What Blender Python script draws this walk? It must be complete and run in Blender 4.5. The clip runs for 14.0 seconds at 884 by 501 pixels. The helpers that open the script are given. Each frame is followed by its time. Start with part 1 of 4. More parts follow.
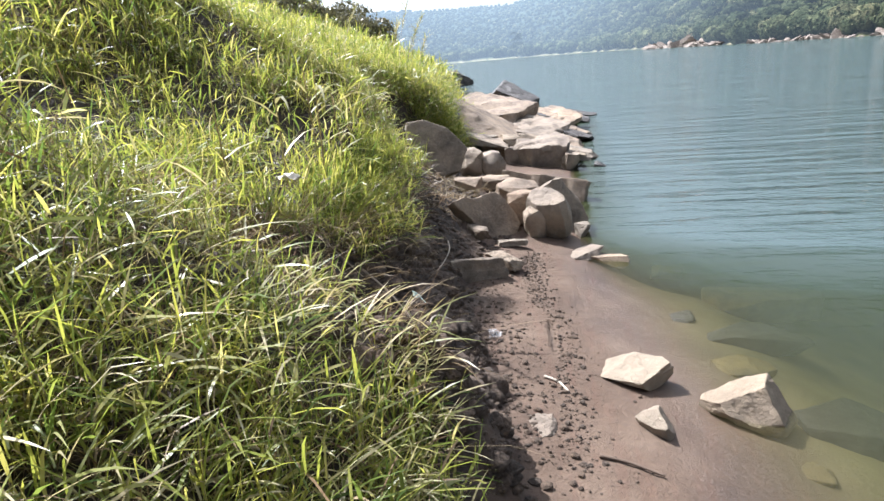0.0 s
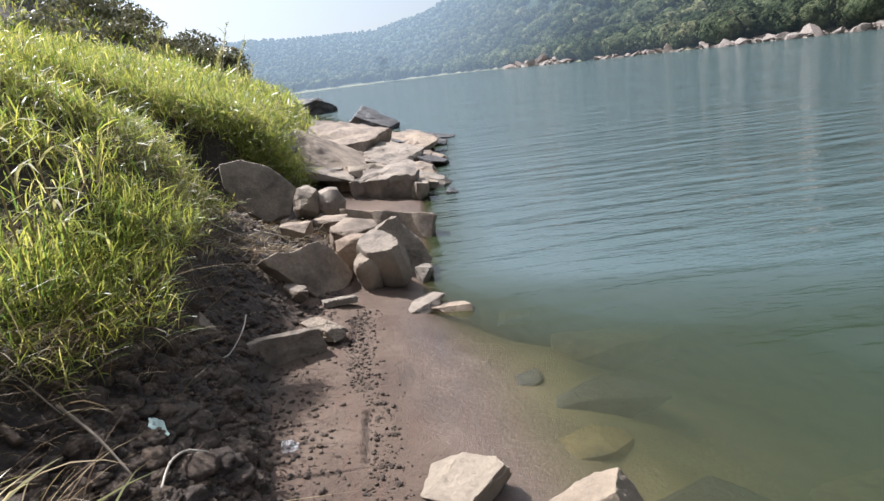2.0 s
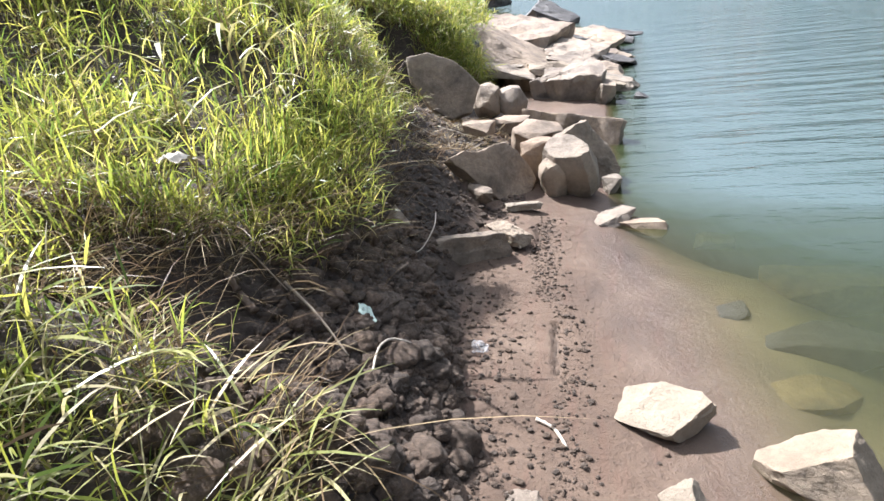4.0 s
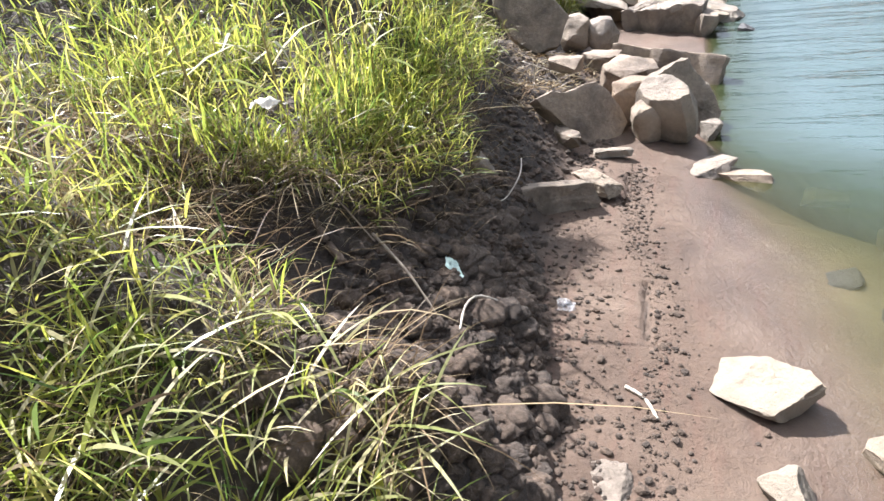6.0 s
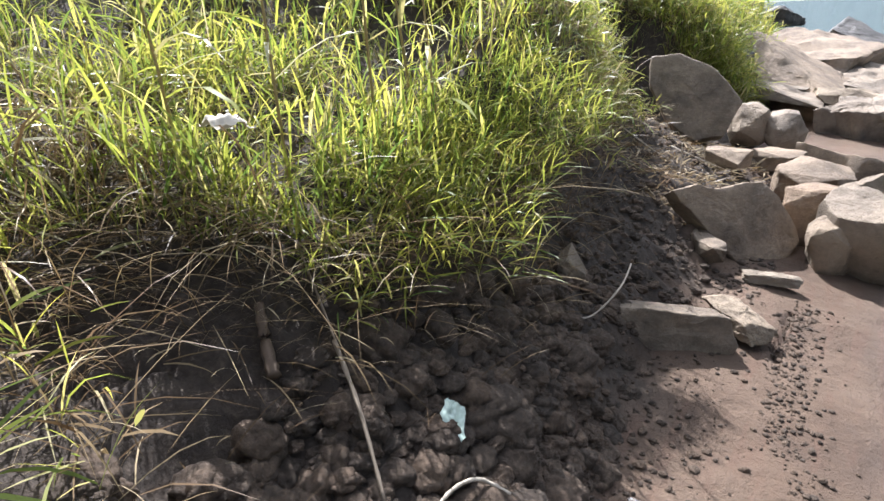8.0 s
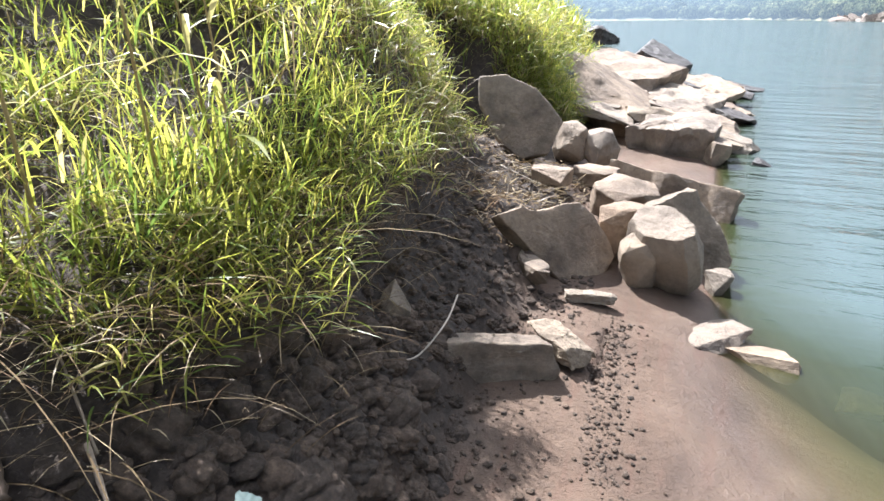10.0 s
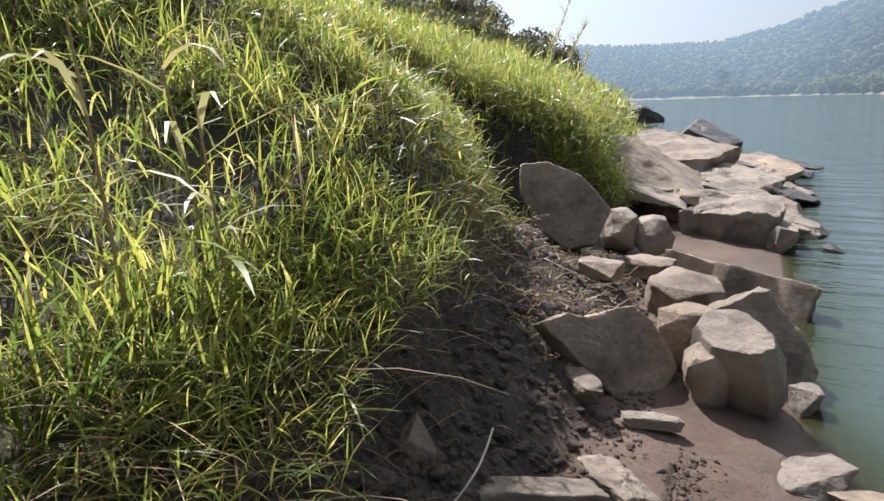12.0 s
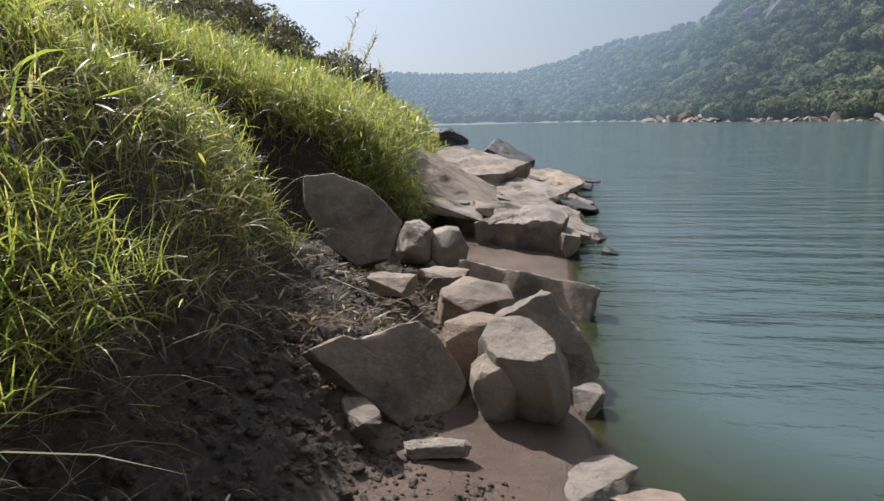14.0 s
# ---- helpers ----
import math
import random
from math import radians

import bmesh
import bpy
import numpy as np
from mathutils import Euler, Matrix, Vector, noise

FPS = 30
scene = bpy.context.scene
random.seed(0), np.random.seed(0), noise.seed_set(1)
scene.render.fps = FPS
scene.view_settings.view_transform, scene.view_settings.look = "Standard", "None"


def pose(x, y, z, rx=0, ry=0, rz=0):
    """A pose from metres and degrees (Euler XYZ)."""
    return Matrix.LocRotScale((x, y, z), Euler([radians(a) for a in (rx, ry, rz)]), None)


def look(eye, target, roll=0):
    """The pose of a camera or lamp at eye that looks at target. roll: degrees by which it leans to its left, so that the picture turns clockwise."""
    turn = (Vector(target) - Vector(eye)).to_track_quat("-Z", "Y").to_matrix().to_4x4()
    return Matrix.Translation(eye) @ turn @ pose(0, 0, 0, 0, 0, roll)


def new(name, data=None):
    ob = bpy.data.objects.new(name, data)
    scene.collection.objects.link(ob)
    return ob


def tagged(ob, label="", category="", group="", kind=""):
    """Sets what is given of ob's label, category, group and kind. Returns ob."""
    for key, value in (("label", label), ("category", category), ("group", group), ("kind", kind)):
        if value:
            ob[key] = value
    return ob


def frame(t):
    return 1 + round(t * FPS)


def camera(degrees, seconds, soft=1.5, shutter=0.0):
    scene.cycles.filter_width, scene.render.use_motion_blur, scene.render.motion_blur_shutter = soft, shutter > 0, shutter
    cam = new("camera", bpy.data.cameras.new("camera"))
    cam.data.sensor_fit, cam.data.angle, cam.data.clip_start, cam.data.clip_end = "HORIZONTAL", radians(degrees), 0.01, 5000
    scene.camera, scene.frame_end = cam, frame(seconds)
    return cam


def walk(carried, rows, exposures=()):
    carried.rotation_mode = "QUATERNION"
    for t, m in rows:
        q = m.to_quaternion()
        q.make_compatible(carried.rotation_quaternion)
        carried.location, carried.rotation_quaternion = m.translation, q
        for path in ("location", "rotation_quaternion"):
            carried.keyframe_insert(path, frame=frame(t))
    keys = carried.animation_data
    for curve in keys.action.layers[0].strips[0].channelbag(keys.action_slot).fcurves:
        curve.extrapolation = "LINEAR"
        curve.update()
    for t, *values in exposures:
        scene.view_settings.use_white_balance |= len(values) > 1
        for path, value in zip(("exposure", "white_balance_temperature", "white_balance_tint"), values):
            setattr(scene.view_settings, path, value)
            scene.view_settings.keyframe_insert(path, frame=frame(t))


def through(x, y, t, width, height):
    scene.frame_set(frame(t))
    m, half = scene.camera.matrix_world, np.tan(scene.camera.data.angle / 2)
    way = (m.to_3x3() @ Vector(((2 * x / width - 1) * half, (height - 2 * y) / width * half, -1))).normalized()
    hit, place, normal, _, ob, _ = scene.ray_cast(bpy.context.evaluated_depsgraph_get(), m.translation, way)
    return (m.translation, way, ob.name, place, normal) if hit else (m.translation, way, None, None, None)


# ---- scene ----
cam = camera(73.5, 14.0)
PATH = [
    (0, (0.704, 0.163, 1.728), (0.34, 2.033, 1.12), -4.9),
    (0.5, (0.814, 0.404, 1.721), (0.771, 2.31, 1.115), -6.6),
    (1, (0.868, 0.672, 1.72), (0.903, 2.577, 1.114), -6.8),
    (1.5, (0.974, 0.876, 1.71), (1.017, 2.783, 1.109), -6.9),
    (2, (1.136, 1.012, 1.691), (1.153, 2.928, 1.116), -7.3),
    (2.5, (1.166, 1.037, 1.691), (1.153, 2.968, 1.17), -7.7),
    (3, (1.088, 1.042, 1.668), (1.039, 2.969, 1.135), -7.7),
    (3.5, (0.957, 1.121, 1.673), (0.66, 2.989, 1.024), -7.9),
    (3.7, (0.917, 1.127, 1.676), (0.515, 2.95, 0.957), -7.8),
    (5.8, (0.864, 1.212, 1.733), (0.157, 2.768, 0.695), -9.8),
    (6, (0.783, 1.222, 1.731), (0.06, 2.807, 0.748), -9.2),
    (6.5, (0.673, 1.255, 1.753), (-0.118, 2.915, 0.966), -1.4),
    (7, (0.651, 1.71, 1.587), (-0.313, 3.309, 0.87), 2.1),
    (7.5, (0.619, 2.04, 1.532), (-0.508, 3.536, 0.83), 1.4),
    (8, (0.729, 2.088, 1.445), (-0.42, 3.553, 0.716), -3.4),
    (8.5, (0.827, 2.172, 1.376), (-0.048, 3.694, 0.418), -6.4),
    (9, (0.791, 2.192, 1.502), (0.103, 3.772, 0.488), -2.1),
    (9.2, (0.805, 2.158, 1.522), (0.134, 3.808, 0.612), -1.2),
    (11.3, (0.673, 2.641, 1.483), (-0.173, 4.336, 0.841), -1.8),
    (11.5, (0.694, 2.643, 1.514), (-0.154, 4.345, 0.894), -1.9),
    (12, (0.668, 2.663, 1.548), (-0.235, 4.382, 1.068), -2.0),
    (12.5, (0.634, 2.752, 1.561), (-0.416, 4.405, 1.155), -2.3),
    (13, (0.615, 2.86, 1.541), (-0.459, 4.498, 1.136), -2.1),
    (13.5, (0.692, 3.022, 1.53), (-0.163, 4.783, 1.124), -0.4),
    (14, (0.786, 3.077, 1.417), (0.441, 5.001, 0.995), -1.5),
]
EXPOSURES = [(t, e + 0.36, 5950, 14) for t, e in ((0, 0.98), (0.5, 0.64), (1.5, 0.6), (3, 0.6), (3.5, 1.05), (3.7, 1.15), (5.8, 1.45), (6.5, 1.0), (7, 0.45), (7.5, 0.46), (8.5, 1.68), (9.2, 1.65), (11.3, 1.05), (11.5, 1.05), (12, 0.52), (12.5, 0.38), (13, 0.48), (13.5, 0.75), (14, 0.12))]
walk(cam, [(t, look(eye, target, roll)) for t, eye, target, roll in PATH], EXPOSURES)

# ---------------------------------------------------------------- light
TO_SUN = Vector((-0.69, 0.51, 1.08)).normalized()
world = bpy.data.worlds.new("sky")
scene.world = world
world.use_nodes = True
wn = world.node_tree.nodes
sky = wn.new("ShaderNodeTexSky")
sky.sky_type = "NISHITA"
sky.sun_disc = False
sky.sun_elevation = math.asin(TO_SUN.z)
sky.sun_rotation = math.atan2(TO_SUN.x, TO_SUN.y)
sky.air_density, sky.dust_density, sky.ozone_density = 1.05, 1.1, 1.0
world.node_tree.links.new(sky.outputs[0], wn["Background"].inputs[0])
wn["Background"].inputs[1].default_value = 0.027
# bright hazy veil of moist air round the sun, thinning towards the opposite sky
way = wn.new("ShaderNodeTexCoord")
towards = wn.new("ShaderNodeVectorMath")
towards.operation = "DOT_PRODUCT"
towards.inputs[1].default_value = TO_SUN
half = wn.new("ShaderNodeMath")
half.operation = "MULTIPLY_ADD"
half.inputs[1].default_value, half.inputs[2].default_value = 0.5, 0.5
veil = wn.new("ShaderNodeMath")
veil.operation = "POWER"
veil.inputs[1].default_value = 3.6
amount = wn.new("ShaderNodeMath")
amount.operation = "MULTIPLY"
amount.inputs[1].default_value = 0.85
haze_sky = wn.new("ShaderNodeBackground")
haze_sky.inputs[0].default_value = (0.95, 0.98, 1.0, 1)
both = wn.new("ShaderNodeAddShader")
wl = world.node_tree.links
wl.new(way.outputs["Generated"], towards.inputs[0])
wl.new(towards.outputs["Value"], half.inputs[0])
wl.new(half.outputs[0], veil.inputs[0])
wl.new(veil.outputs[0], amount.inputs[0])
wl.new(amount.outputs[0], haze_sky.inputs[1])
wl.new(wn["Background"].outputs[0], both.inputs[0])
wl.new(haze_sky.outputs[0], both.inputs[1])
wl.new(both.outputs[0], wn["World Output"].inputs[0])
sun_data = bpy.data.lights.new("sun", "SUN")
sun_data.energy, sun_data.angle, sun_data.color = 5.0, radians(0.6), (1.0, 0.965, 0.91)
sun = new("sun", sun_data)
sun.matrix_world = look(TO_SUN * 50, (0, 0, 0))


# ---------------------------------------------------------------- materials
class Mat:
    """A node material with a principled surface; small helpers to chain nodes."""

    def __init__(self, name, rough=0.8):
        self.m = bpy.data.materials.new(name)
        self.m.use_nodes = True
        self.t = self.m.node_tree
        self.p = self.t.nodes["Principled BSDF"]
        self.out = self.t.nodes["Material Output"]
        self.p.inputs["Roughness"].default_value = rough
        geo = self.t.nodes.new("ShaderNodeNewGeometry")
        self.geo = geo
        self.pos = geo.outputs["Position"]

    def n(self, kind, **values):
        node = self.t.nodes.new("ShaderNode" + kind)
        for k, v in values.items():
            node.inputs[k].default_value = v
        return node

    def link(self, a, b):
        self.t.links.new(a, b)

    def noise(self, scale, detail=6.0, rough=0.6, stretch=None, vec=None):
        v = vec or self.pos
        if stretch:
            mp = self.n("Mapping")
            mp.inputs["Scale"].default_value = stretch
            self.link(v, mp.inputs["Vector"])
            v = mp.outputs[0]
        nd = self.n("TexNoise", Scale=scale, Detail=detail, Roughness=rough)
        self.link(v, nd.inputs["Vector"])
        return nd.outputs[0]

    def ramp(self, fac, *stops):
        r = self.n("ValToRGB")
        e = r.color_ramp.elements
        while len(e) < len(stops):
            e.new(0.5)
        for el, (p, c) in zip(e, stops):
            el.position = p
            el.color = (*c, 1) if len(c) == 3 else c
        self.link(fac, r.inputs[0])
        return r.outputs[0]

    def mix(self, fac, a, b, mode="MIX"):
        mx = self.t.nodes.new("ShaderNodeMix")
        mx.data_type, mx.blend_type = "RGBA", mode
        for sock, v in ((mx.inputs[0], fac), (mx.inputs[6], a), (mx.inputs[7], b)):
            if hasattr(v, "is_linked"):
                self.link(v, sock)
            elif isinstance(v, tuple):
                sock.default_value = (*v, 1)
            else:
                sock.default_value = v
        return mx.outputs[2]

    def math(self, op, a, b=0.0, clamp=False):
        mt = self.t.nodes.new("ShaderNodeMath")
        mt.operation, mt.use_clamp = op, clamp
        for sock, v in ((mt.inputs[0], a), (mt.inputs[1], b)):
            if hasattr(v, "is_linked"):
                self.link(v, sock)
            else:
                sock.default_value = v
        return mt.outputs[0]

    def attr(self, name):
        a = self.t.nodes.new("ShaderNodeAttribute")
        a.attribute_name = name
        return a.outputs["Fac"]

    def bump(self, height, dist=0.01, strength=0.6, normal=None):
        b = self.n("Bump", Strength=strength, Distance=dist)
        self.link(height, b.inputs["Height"])
        if normal:
            self.link(normal, b.inputs["Normal"])
        return b.outputs[0]

    def colour(self, c):
        if isinstance(c, tuple):
            self.p.inputs["Base Color"].default_value = (*c, 1)
        else:
            self.link(c, self.p.inputs["Base Color"])

    def object_random(self):
        return self.n("ObjectInfo").outputs["Random"]


def rock_material(name, light, mid, dark, wet=0.75):
    k = Mat(name, wet)
    a = k.noise(3.5, 8, 0.65)
    b = k.noise(38, 6, 0.7)
    c = k.noise(160, 3, 0.6)
    col = k.ramp(a, (0.32, dark), (0.5, mid), (0.68, light))
    col = k.mix(k.ramp(b, (0.4, (0, 0, 0)), (0.75, (0.5, 0.5, 0.5))), col, dark)
    col = k.mix(k.ramp(k.noise(1.3, 5, 0.7), (0.5, (0, 0, 0)), (0.62, (0.45, 0.45, 0.45))), col, light)
    vor = k.t.nodes.new("ShaderNodeTexVoronoi")
    vor.feature = "DISTANCE_TO_EDGE"
    vor.inputs["Scale"].default_value = 3.6
    bent = k.t.nodes.new("ShaderNodeVectorMath")
    bent.operation = "ADD"
    push = k.t.nodes.new("ShaderNodeTexNoise")
    push.inputs["Scale"].default_value, push.inputs["Detail"].default_value = 4.0, 5.0
    k.link(k.pos, push.inputs["Vector"])
    k.link(k.pos, bent.inputs[0])
    k.link(push.outputs["Color"], bent.inputs[1])
    k.link(bent.outputs[0], vor.inputs["Vector"])
    crack = k.ramp(vor.outputs["Distance"], (0.0, (0, 0, 0)), (0.013, (1, 1, 1)))
    some = k.ramp(k.noise(2.1, 3, 0.5), (0.42, (0, 0, 0)), (0.5, (1, 1, 1)))
    crack = k.math("MAXIMUM", crack, some)
    col = k.mix(k.math("MULTIPLY", k.math("SUBTRACT", 1.0, crack), 0.6), col, tuple(c * 0.35 for c in dark))
    tint = k.ramp(k.object_random(), (0, (0.86, 0.84, 0.84)), (0.5, (1, 0.97, 0.93)), (1, (1.1, 1.0, 0.9)))
    col = k.mix(1.0, col, tint, "MULTIPLY")
    k.colour(col)
    n0 = k.bump(crack, 0.01, 0.5)
    n1 = k.bump(k.noise(8, 10, 0.74), 0.05, 0.75, n0)
    n2 = k.bump(k.noise(34, 7, 0.7, (1.0, 1.0, 2.6)), 0.012, 0.7, n1)
    k.link(k.bump(c, 0.002, 0.6, n2), k.p.inputs["Normal"])
    return k.m


ROCK = rock_material("sandstone", (0.41, 0.34, 0.26), (0.275, 0.226, 0.174), (0.115, 0.093, 0.072))
ROCK_RED = rock_material("reddish_rock", (0.38, 0.30, 0.22), (0.265, 0.206, 0.152), (0.125, 0.097, 0.073))
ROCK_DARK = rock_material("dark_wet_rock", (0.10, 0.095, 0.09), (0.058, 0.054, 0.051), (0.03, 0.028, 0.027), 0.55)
ROCK_PALE = rock_material("pale_rock", (0.37, 0.315, 0.245), (0.27, 0.23, 0.178), (0.14, 0.115, 0.088))
ROCK_FAR = rock_material("shore_rock", (0.30, 0.27, 0.235), (0.20, 0.17, 0.145), (0.13, 0.1, 0.085))
SILT = rock_material("silty_rock", (0.24, 0.19, 0.09), (0.16, 0.125, 0.06), (0.06, 0.05, 0.028))


def ground_material():
    k = Mat("river_mud_and_soil", 0.85)
    big = k.noise(1.6, 6, 0.6)
    fine = k.noise(30, 7, 0.7)
    grit = k.noise(140, 4, 0.65)
    mud = k.ramp(big, (0.3, (0.07, 0.044, 0.029)), (0.5, (0.112, 0.073, 0.048)), (0.7, (0.165, 0.115, 0.08)))
    mud = k.mix(k.ramp(fine, (0.4, (0, 0, 0)), (0.72, (0.4, 0.4, 0.4))), mud, (0.068, 0.048, 0.0376))
    streak = k.noise(3.0, 5, 0.6, (5.0, 0.7, 1.0))
    mud = k.mix(k.ramp(streak, (0.52, (0, 0, 0)), (0.62, (0.28, 0.28, 0.28))), mud, (0.12, 0.0624, 0.0416))
    soil = k.ramp(fine, (0.3, (0.024, 0.018, 0.0135)), (0.55, (0.055, 0.041, 0.031)), (0.75, (0.108, 0.083, 0.063)))
    bed = k.ramp(big, (0.35, (0.11, 0.095, 0.045)), (0.65, (0.22, 0.19, 0.095)))
    col = k.mix(k.attr("soil"), mud, soil)
    col = k.mix(k.attr("bed"), col, bed)
    k.colour(col)
    wet = k.attr("wet")
    k.link(k.math("SUBTRACT", 0.9, k.math("MULTIPLY", wet, 0.45)), k.p.inputs["Roughness"])
    n1 = k.bump(fine, 0.02, 0.7)
    k.link(k.bump(grit, 0.004, 0.7, n1), k.p.inputs["Normal"])
    return k.m


def leaf_material(name, stops, through=0.45, gloss=0.35, haze_glow=None):
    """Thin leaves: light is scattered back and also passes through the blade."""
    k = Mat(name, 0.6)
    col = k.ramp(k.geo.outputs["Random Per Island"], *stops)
    n = k.noise(0.16 if haze_glow else 2.2, 3, 0.5)
    lo, hi = ((0.45, 0.5, 0.5), (1.6, 1.5, 1.4)) if haze_glow else ((0.72, 0.76, 0.7), (1.2, 1.12, 1.0))
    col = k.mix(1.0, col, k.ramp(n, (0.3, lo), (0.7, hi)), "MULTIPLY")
    if haze_glow:
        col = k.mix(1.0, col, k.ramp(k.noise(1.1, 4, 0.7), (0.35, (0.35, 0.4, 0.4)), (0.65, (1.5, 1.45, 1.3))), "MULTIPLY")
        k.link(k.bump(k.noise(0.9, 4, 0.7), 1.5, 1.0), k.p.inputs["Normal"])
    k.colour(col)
    k.p.inputs["Roughness"].default_value = 1.0 if haze_glow else 0.37
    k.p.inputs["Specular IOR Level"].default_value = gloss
    # far foliage gives off a faint glow that imitates distance haze
    if haze_glow:
        k.p.inputs["Emission Color"].default_value = (*haze_glow, 1)
        k.link(k.attr("haze_glow"), k.p.inputs["Emission Strength"])
    tr = k.n("BsdfTranslucent")
    k.link(k.mix(1.0, col, (1.2, 1.15, 0.9), "MULTIPLY"), tr.inputs["Color"])
    ms = k.n("MixShader", Fac=through)
    k.link(k.p.outputs[0], ms.inputs[1])
    k.link(tr.outputs[0], ms.inputs[2])
    k.link(ms.outputs[0], k.out.inputs["Surface"])
    return k.m


GRASS = leaf_material("grass_blades", (
    (0.0, (0.10, 0.165, 0.045)), (0.3, (0.205, 0.26, 0.062)), (0.6, (0.305, 0.34, 0.078)),
    (0.85, (0.41, 0.41, 0.115)), (0.95, (0.48, 0.45, 0.2)), (1.0, (0.56, 0.52, 0.32))), 0.58, 0.35)
STRAW = leaf_material("dry_stems", (
    (0.0, (0.10, 0.066, 0.042)), (0.4, (0.18, 0.128, 0.082)), (0.75, (0.28, 0.218, 0.142)), (1.0, (0.42, 0.35, 0.25))), 0.2, 0.1)
WOOD_STOPS = ((0.0, (0.032, 0.046, 0.03)), (0.5, (0.058, 0.074, 0.045)), (0.85, (0.085, 0.1, 0.06)), (1.0, (0.125, 0.13, 0.08)))
# colour of the glow that imitates haze on far hills and trees
HAZE_TINT = (0.25, 0.32, 0.39)
FAR_LEAVES = leaf_material("hillside_foliage", WOOD_STOPS, 0.1, 0.0, HAZE_TINT)
SHRUB = leaf_material("shrub_leaves", (
    (0.0, (0.08, 0.082, 0.055)), (0.6, (0.13, 0.13, 0.085)), (1.0, (0.20, 0.19, 0.125))), 0.3, 0.2)


def hill_material(name, haze_glow, stops):
    """Wooded slope in the far distance; its distance haze is put in as a bluish glow."""
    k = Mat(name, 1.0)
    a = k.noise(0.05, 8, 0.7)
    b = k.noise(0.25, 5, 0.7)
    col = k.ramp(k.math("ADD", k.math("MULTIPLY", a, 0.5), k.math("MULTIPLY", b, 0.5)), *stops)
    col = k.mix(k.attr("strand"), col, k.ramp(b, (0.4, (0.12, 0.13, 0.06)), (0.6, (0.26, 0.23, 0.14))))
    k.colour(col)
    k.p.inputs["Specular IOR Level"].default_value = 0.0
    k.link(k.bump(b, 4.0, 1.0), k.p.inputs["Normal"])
    k.p.inputs["Emission Color"].default_value = (*haze_glow, 1)
    k.link(k.attr("haze_glow"), k.p.inputs["Emission Strength"])
    return k.m


def water_material():
    k = Mat("river_water", 0.06)
    deep = k.attr("depth")
    far = k.attr("far")
    swell = k.noise(1.0, 1.0, 0.4, (1.2, 4.4, 1.0))
    rip = k.noise(1.0, 2, 0.5, (6.0, 17.0, 1.0))
    patch = k.noise(0.35, 3, 0.5)
    wave = k.noise(1.0, 1.0, 0.4, (0.4, 2.3, 1.0))
    h = k.math("ADD", k.math("MULTIPLY", swell, 0.6), k.math("MULTIPLY", rip, 0.24))
    h = k.math("ADD", h, wave)
    h = k.math("MULTIPLY", h, k.math("ADD", 0.25, patch))
    amount = k.math("ADD", 0.012, k.math("MULTIPLY", far, 0.19))
    h = k.math("MULTIPLY", h, amount)
    nrm = k.bump(h, 1.0, 1.0)
    murk = k.n("BsdfDiffuse")
    k.link(k.ramp(deep, (0.0, (0.15, 0.13, 0.06)), (0.35, (0.055, 0.06, 0.026)), (0.7, (0.03, 0.045, 0.02)), (1.0, (0.06, 0.09, 0.086))), murk.inputs["Color"])
    clear = k.n("BsdfTransparent")
    k.link(k.ramp(deep, (0.0, (1, 1, 1)), (0.3, (0.8, 0.82, 0.68))), clear.inputs["Color"])
    body = k.n("MixShader")
    k.link(k.math("POWER", deep, 0.9, True), body.inputs[0])
    k.link(clear.outputs[0], body.inputs[1])
    k.link(murk.outputs[0], body.inputs[2])
    gl = k.n("BsdfGlossy")
    k.link(k.math("ADD", 0.03, k.math("MULTIPLY", far, 0.04)), gl.inputs["Roughness"])
    fr = k.n("Fresnel", IOR=1.85)
    k.link(nrm, gl.inputs["Normal"])
    k.link(nrm, fr.inputs["Normal"])
    top = k.n("MixShader")
    k.link(k.math("MULTIPLY", fr.outputs[0], k.ramp(deep, (0.0, (0.12, 0.12, 0.12)), (0.55, (0.5, 0.5, 0.5)), (0.9, (1, 1, 1)))), top.inputs[0])
    k.link(body.outputs[0], top.inputs[1])
    k.link(gl.outputs[0], top.inputs[2])
    k.link(top.outputs[0], k.out.inputs["Surface"])
    return k.m


# ---------------------------------------------------------------- mesh helpers
def mesh_from(name, verts, faces, mat, smooth=False):
    """A mesh from an array of places and an array (or several) of corner indices."""
    me = bpy.data.meshes.new(name)
    blocks = faces if isinstance(faces, list) else [faces]
    me.vertices.add(len(verts))
    me.vertices.foreach_set("co", np.asarray(verts, np.float32).ravel())
    loops = np.concatenate([b.ravel() for b in blocks]).astype(np.int32)
    sizes = np.concatenate([np.full(len(b), b.shape[1]) for b in blocks])
    starts = np.concatenate([[0], np.cumsum(sizes)[:-1]]).astype(np.int32)
    me.loops.add(len(loops))
    me.loops.foreach_set("vertex_index", loops)
    me.polygons.add(len(sizes))
    me.polygons.foreach_set("loop_start", starts)
    me.polygons.foreach_set("use_smooth", np.full(len(sizes), smooth))
    me.update(calc_edges=True)
    me.validate()
    me.materials.append(mat)
    return me


def hash01(ix, iy, seed):
    v = np.sin(ix * 127.1 + iy * 311.7 + seed * 74.7) * 43758.5453
    return v - np.floor(v)


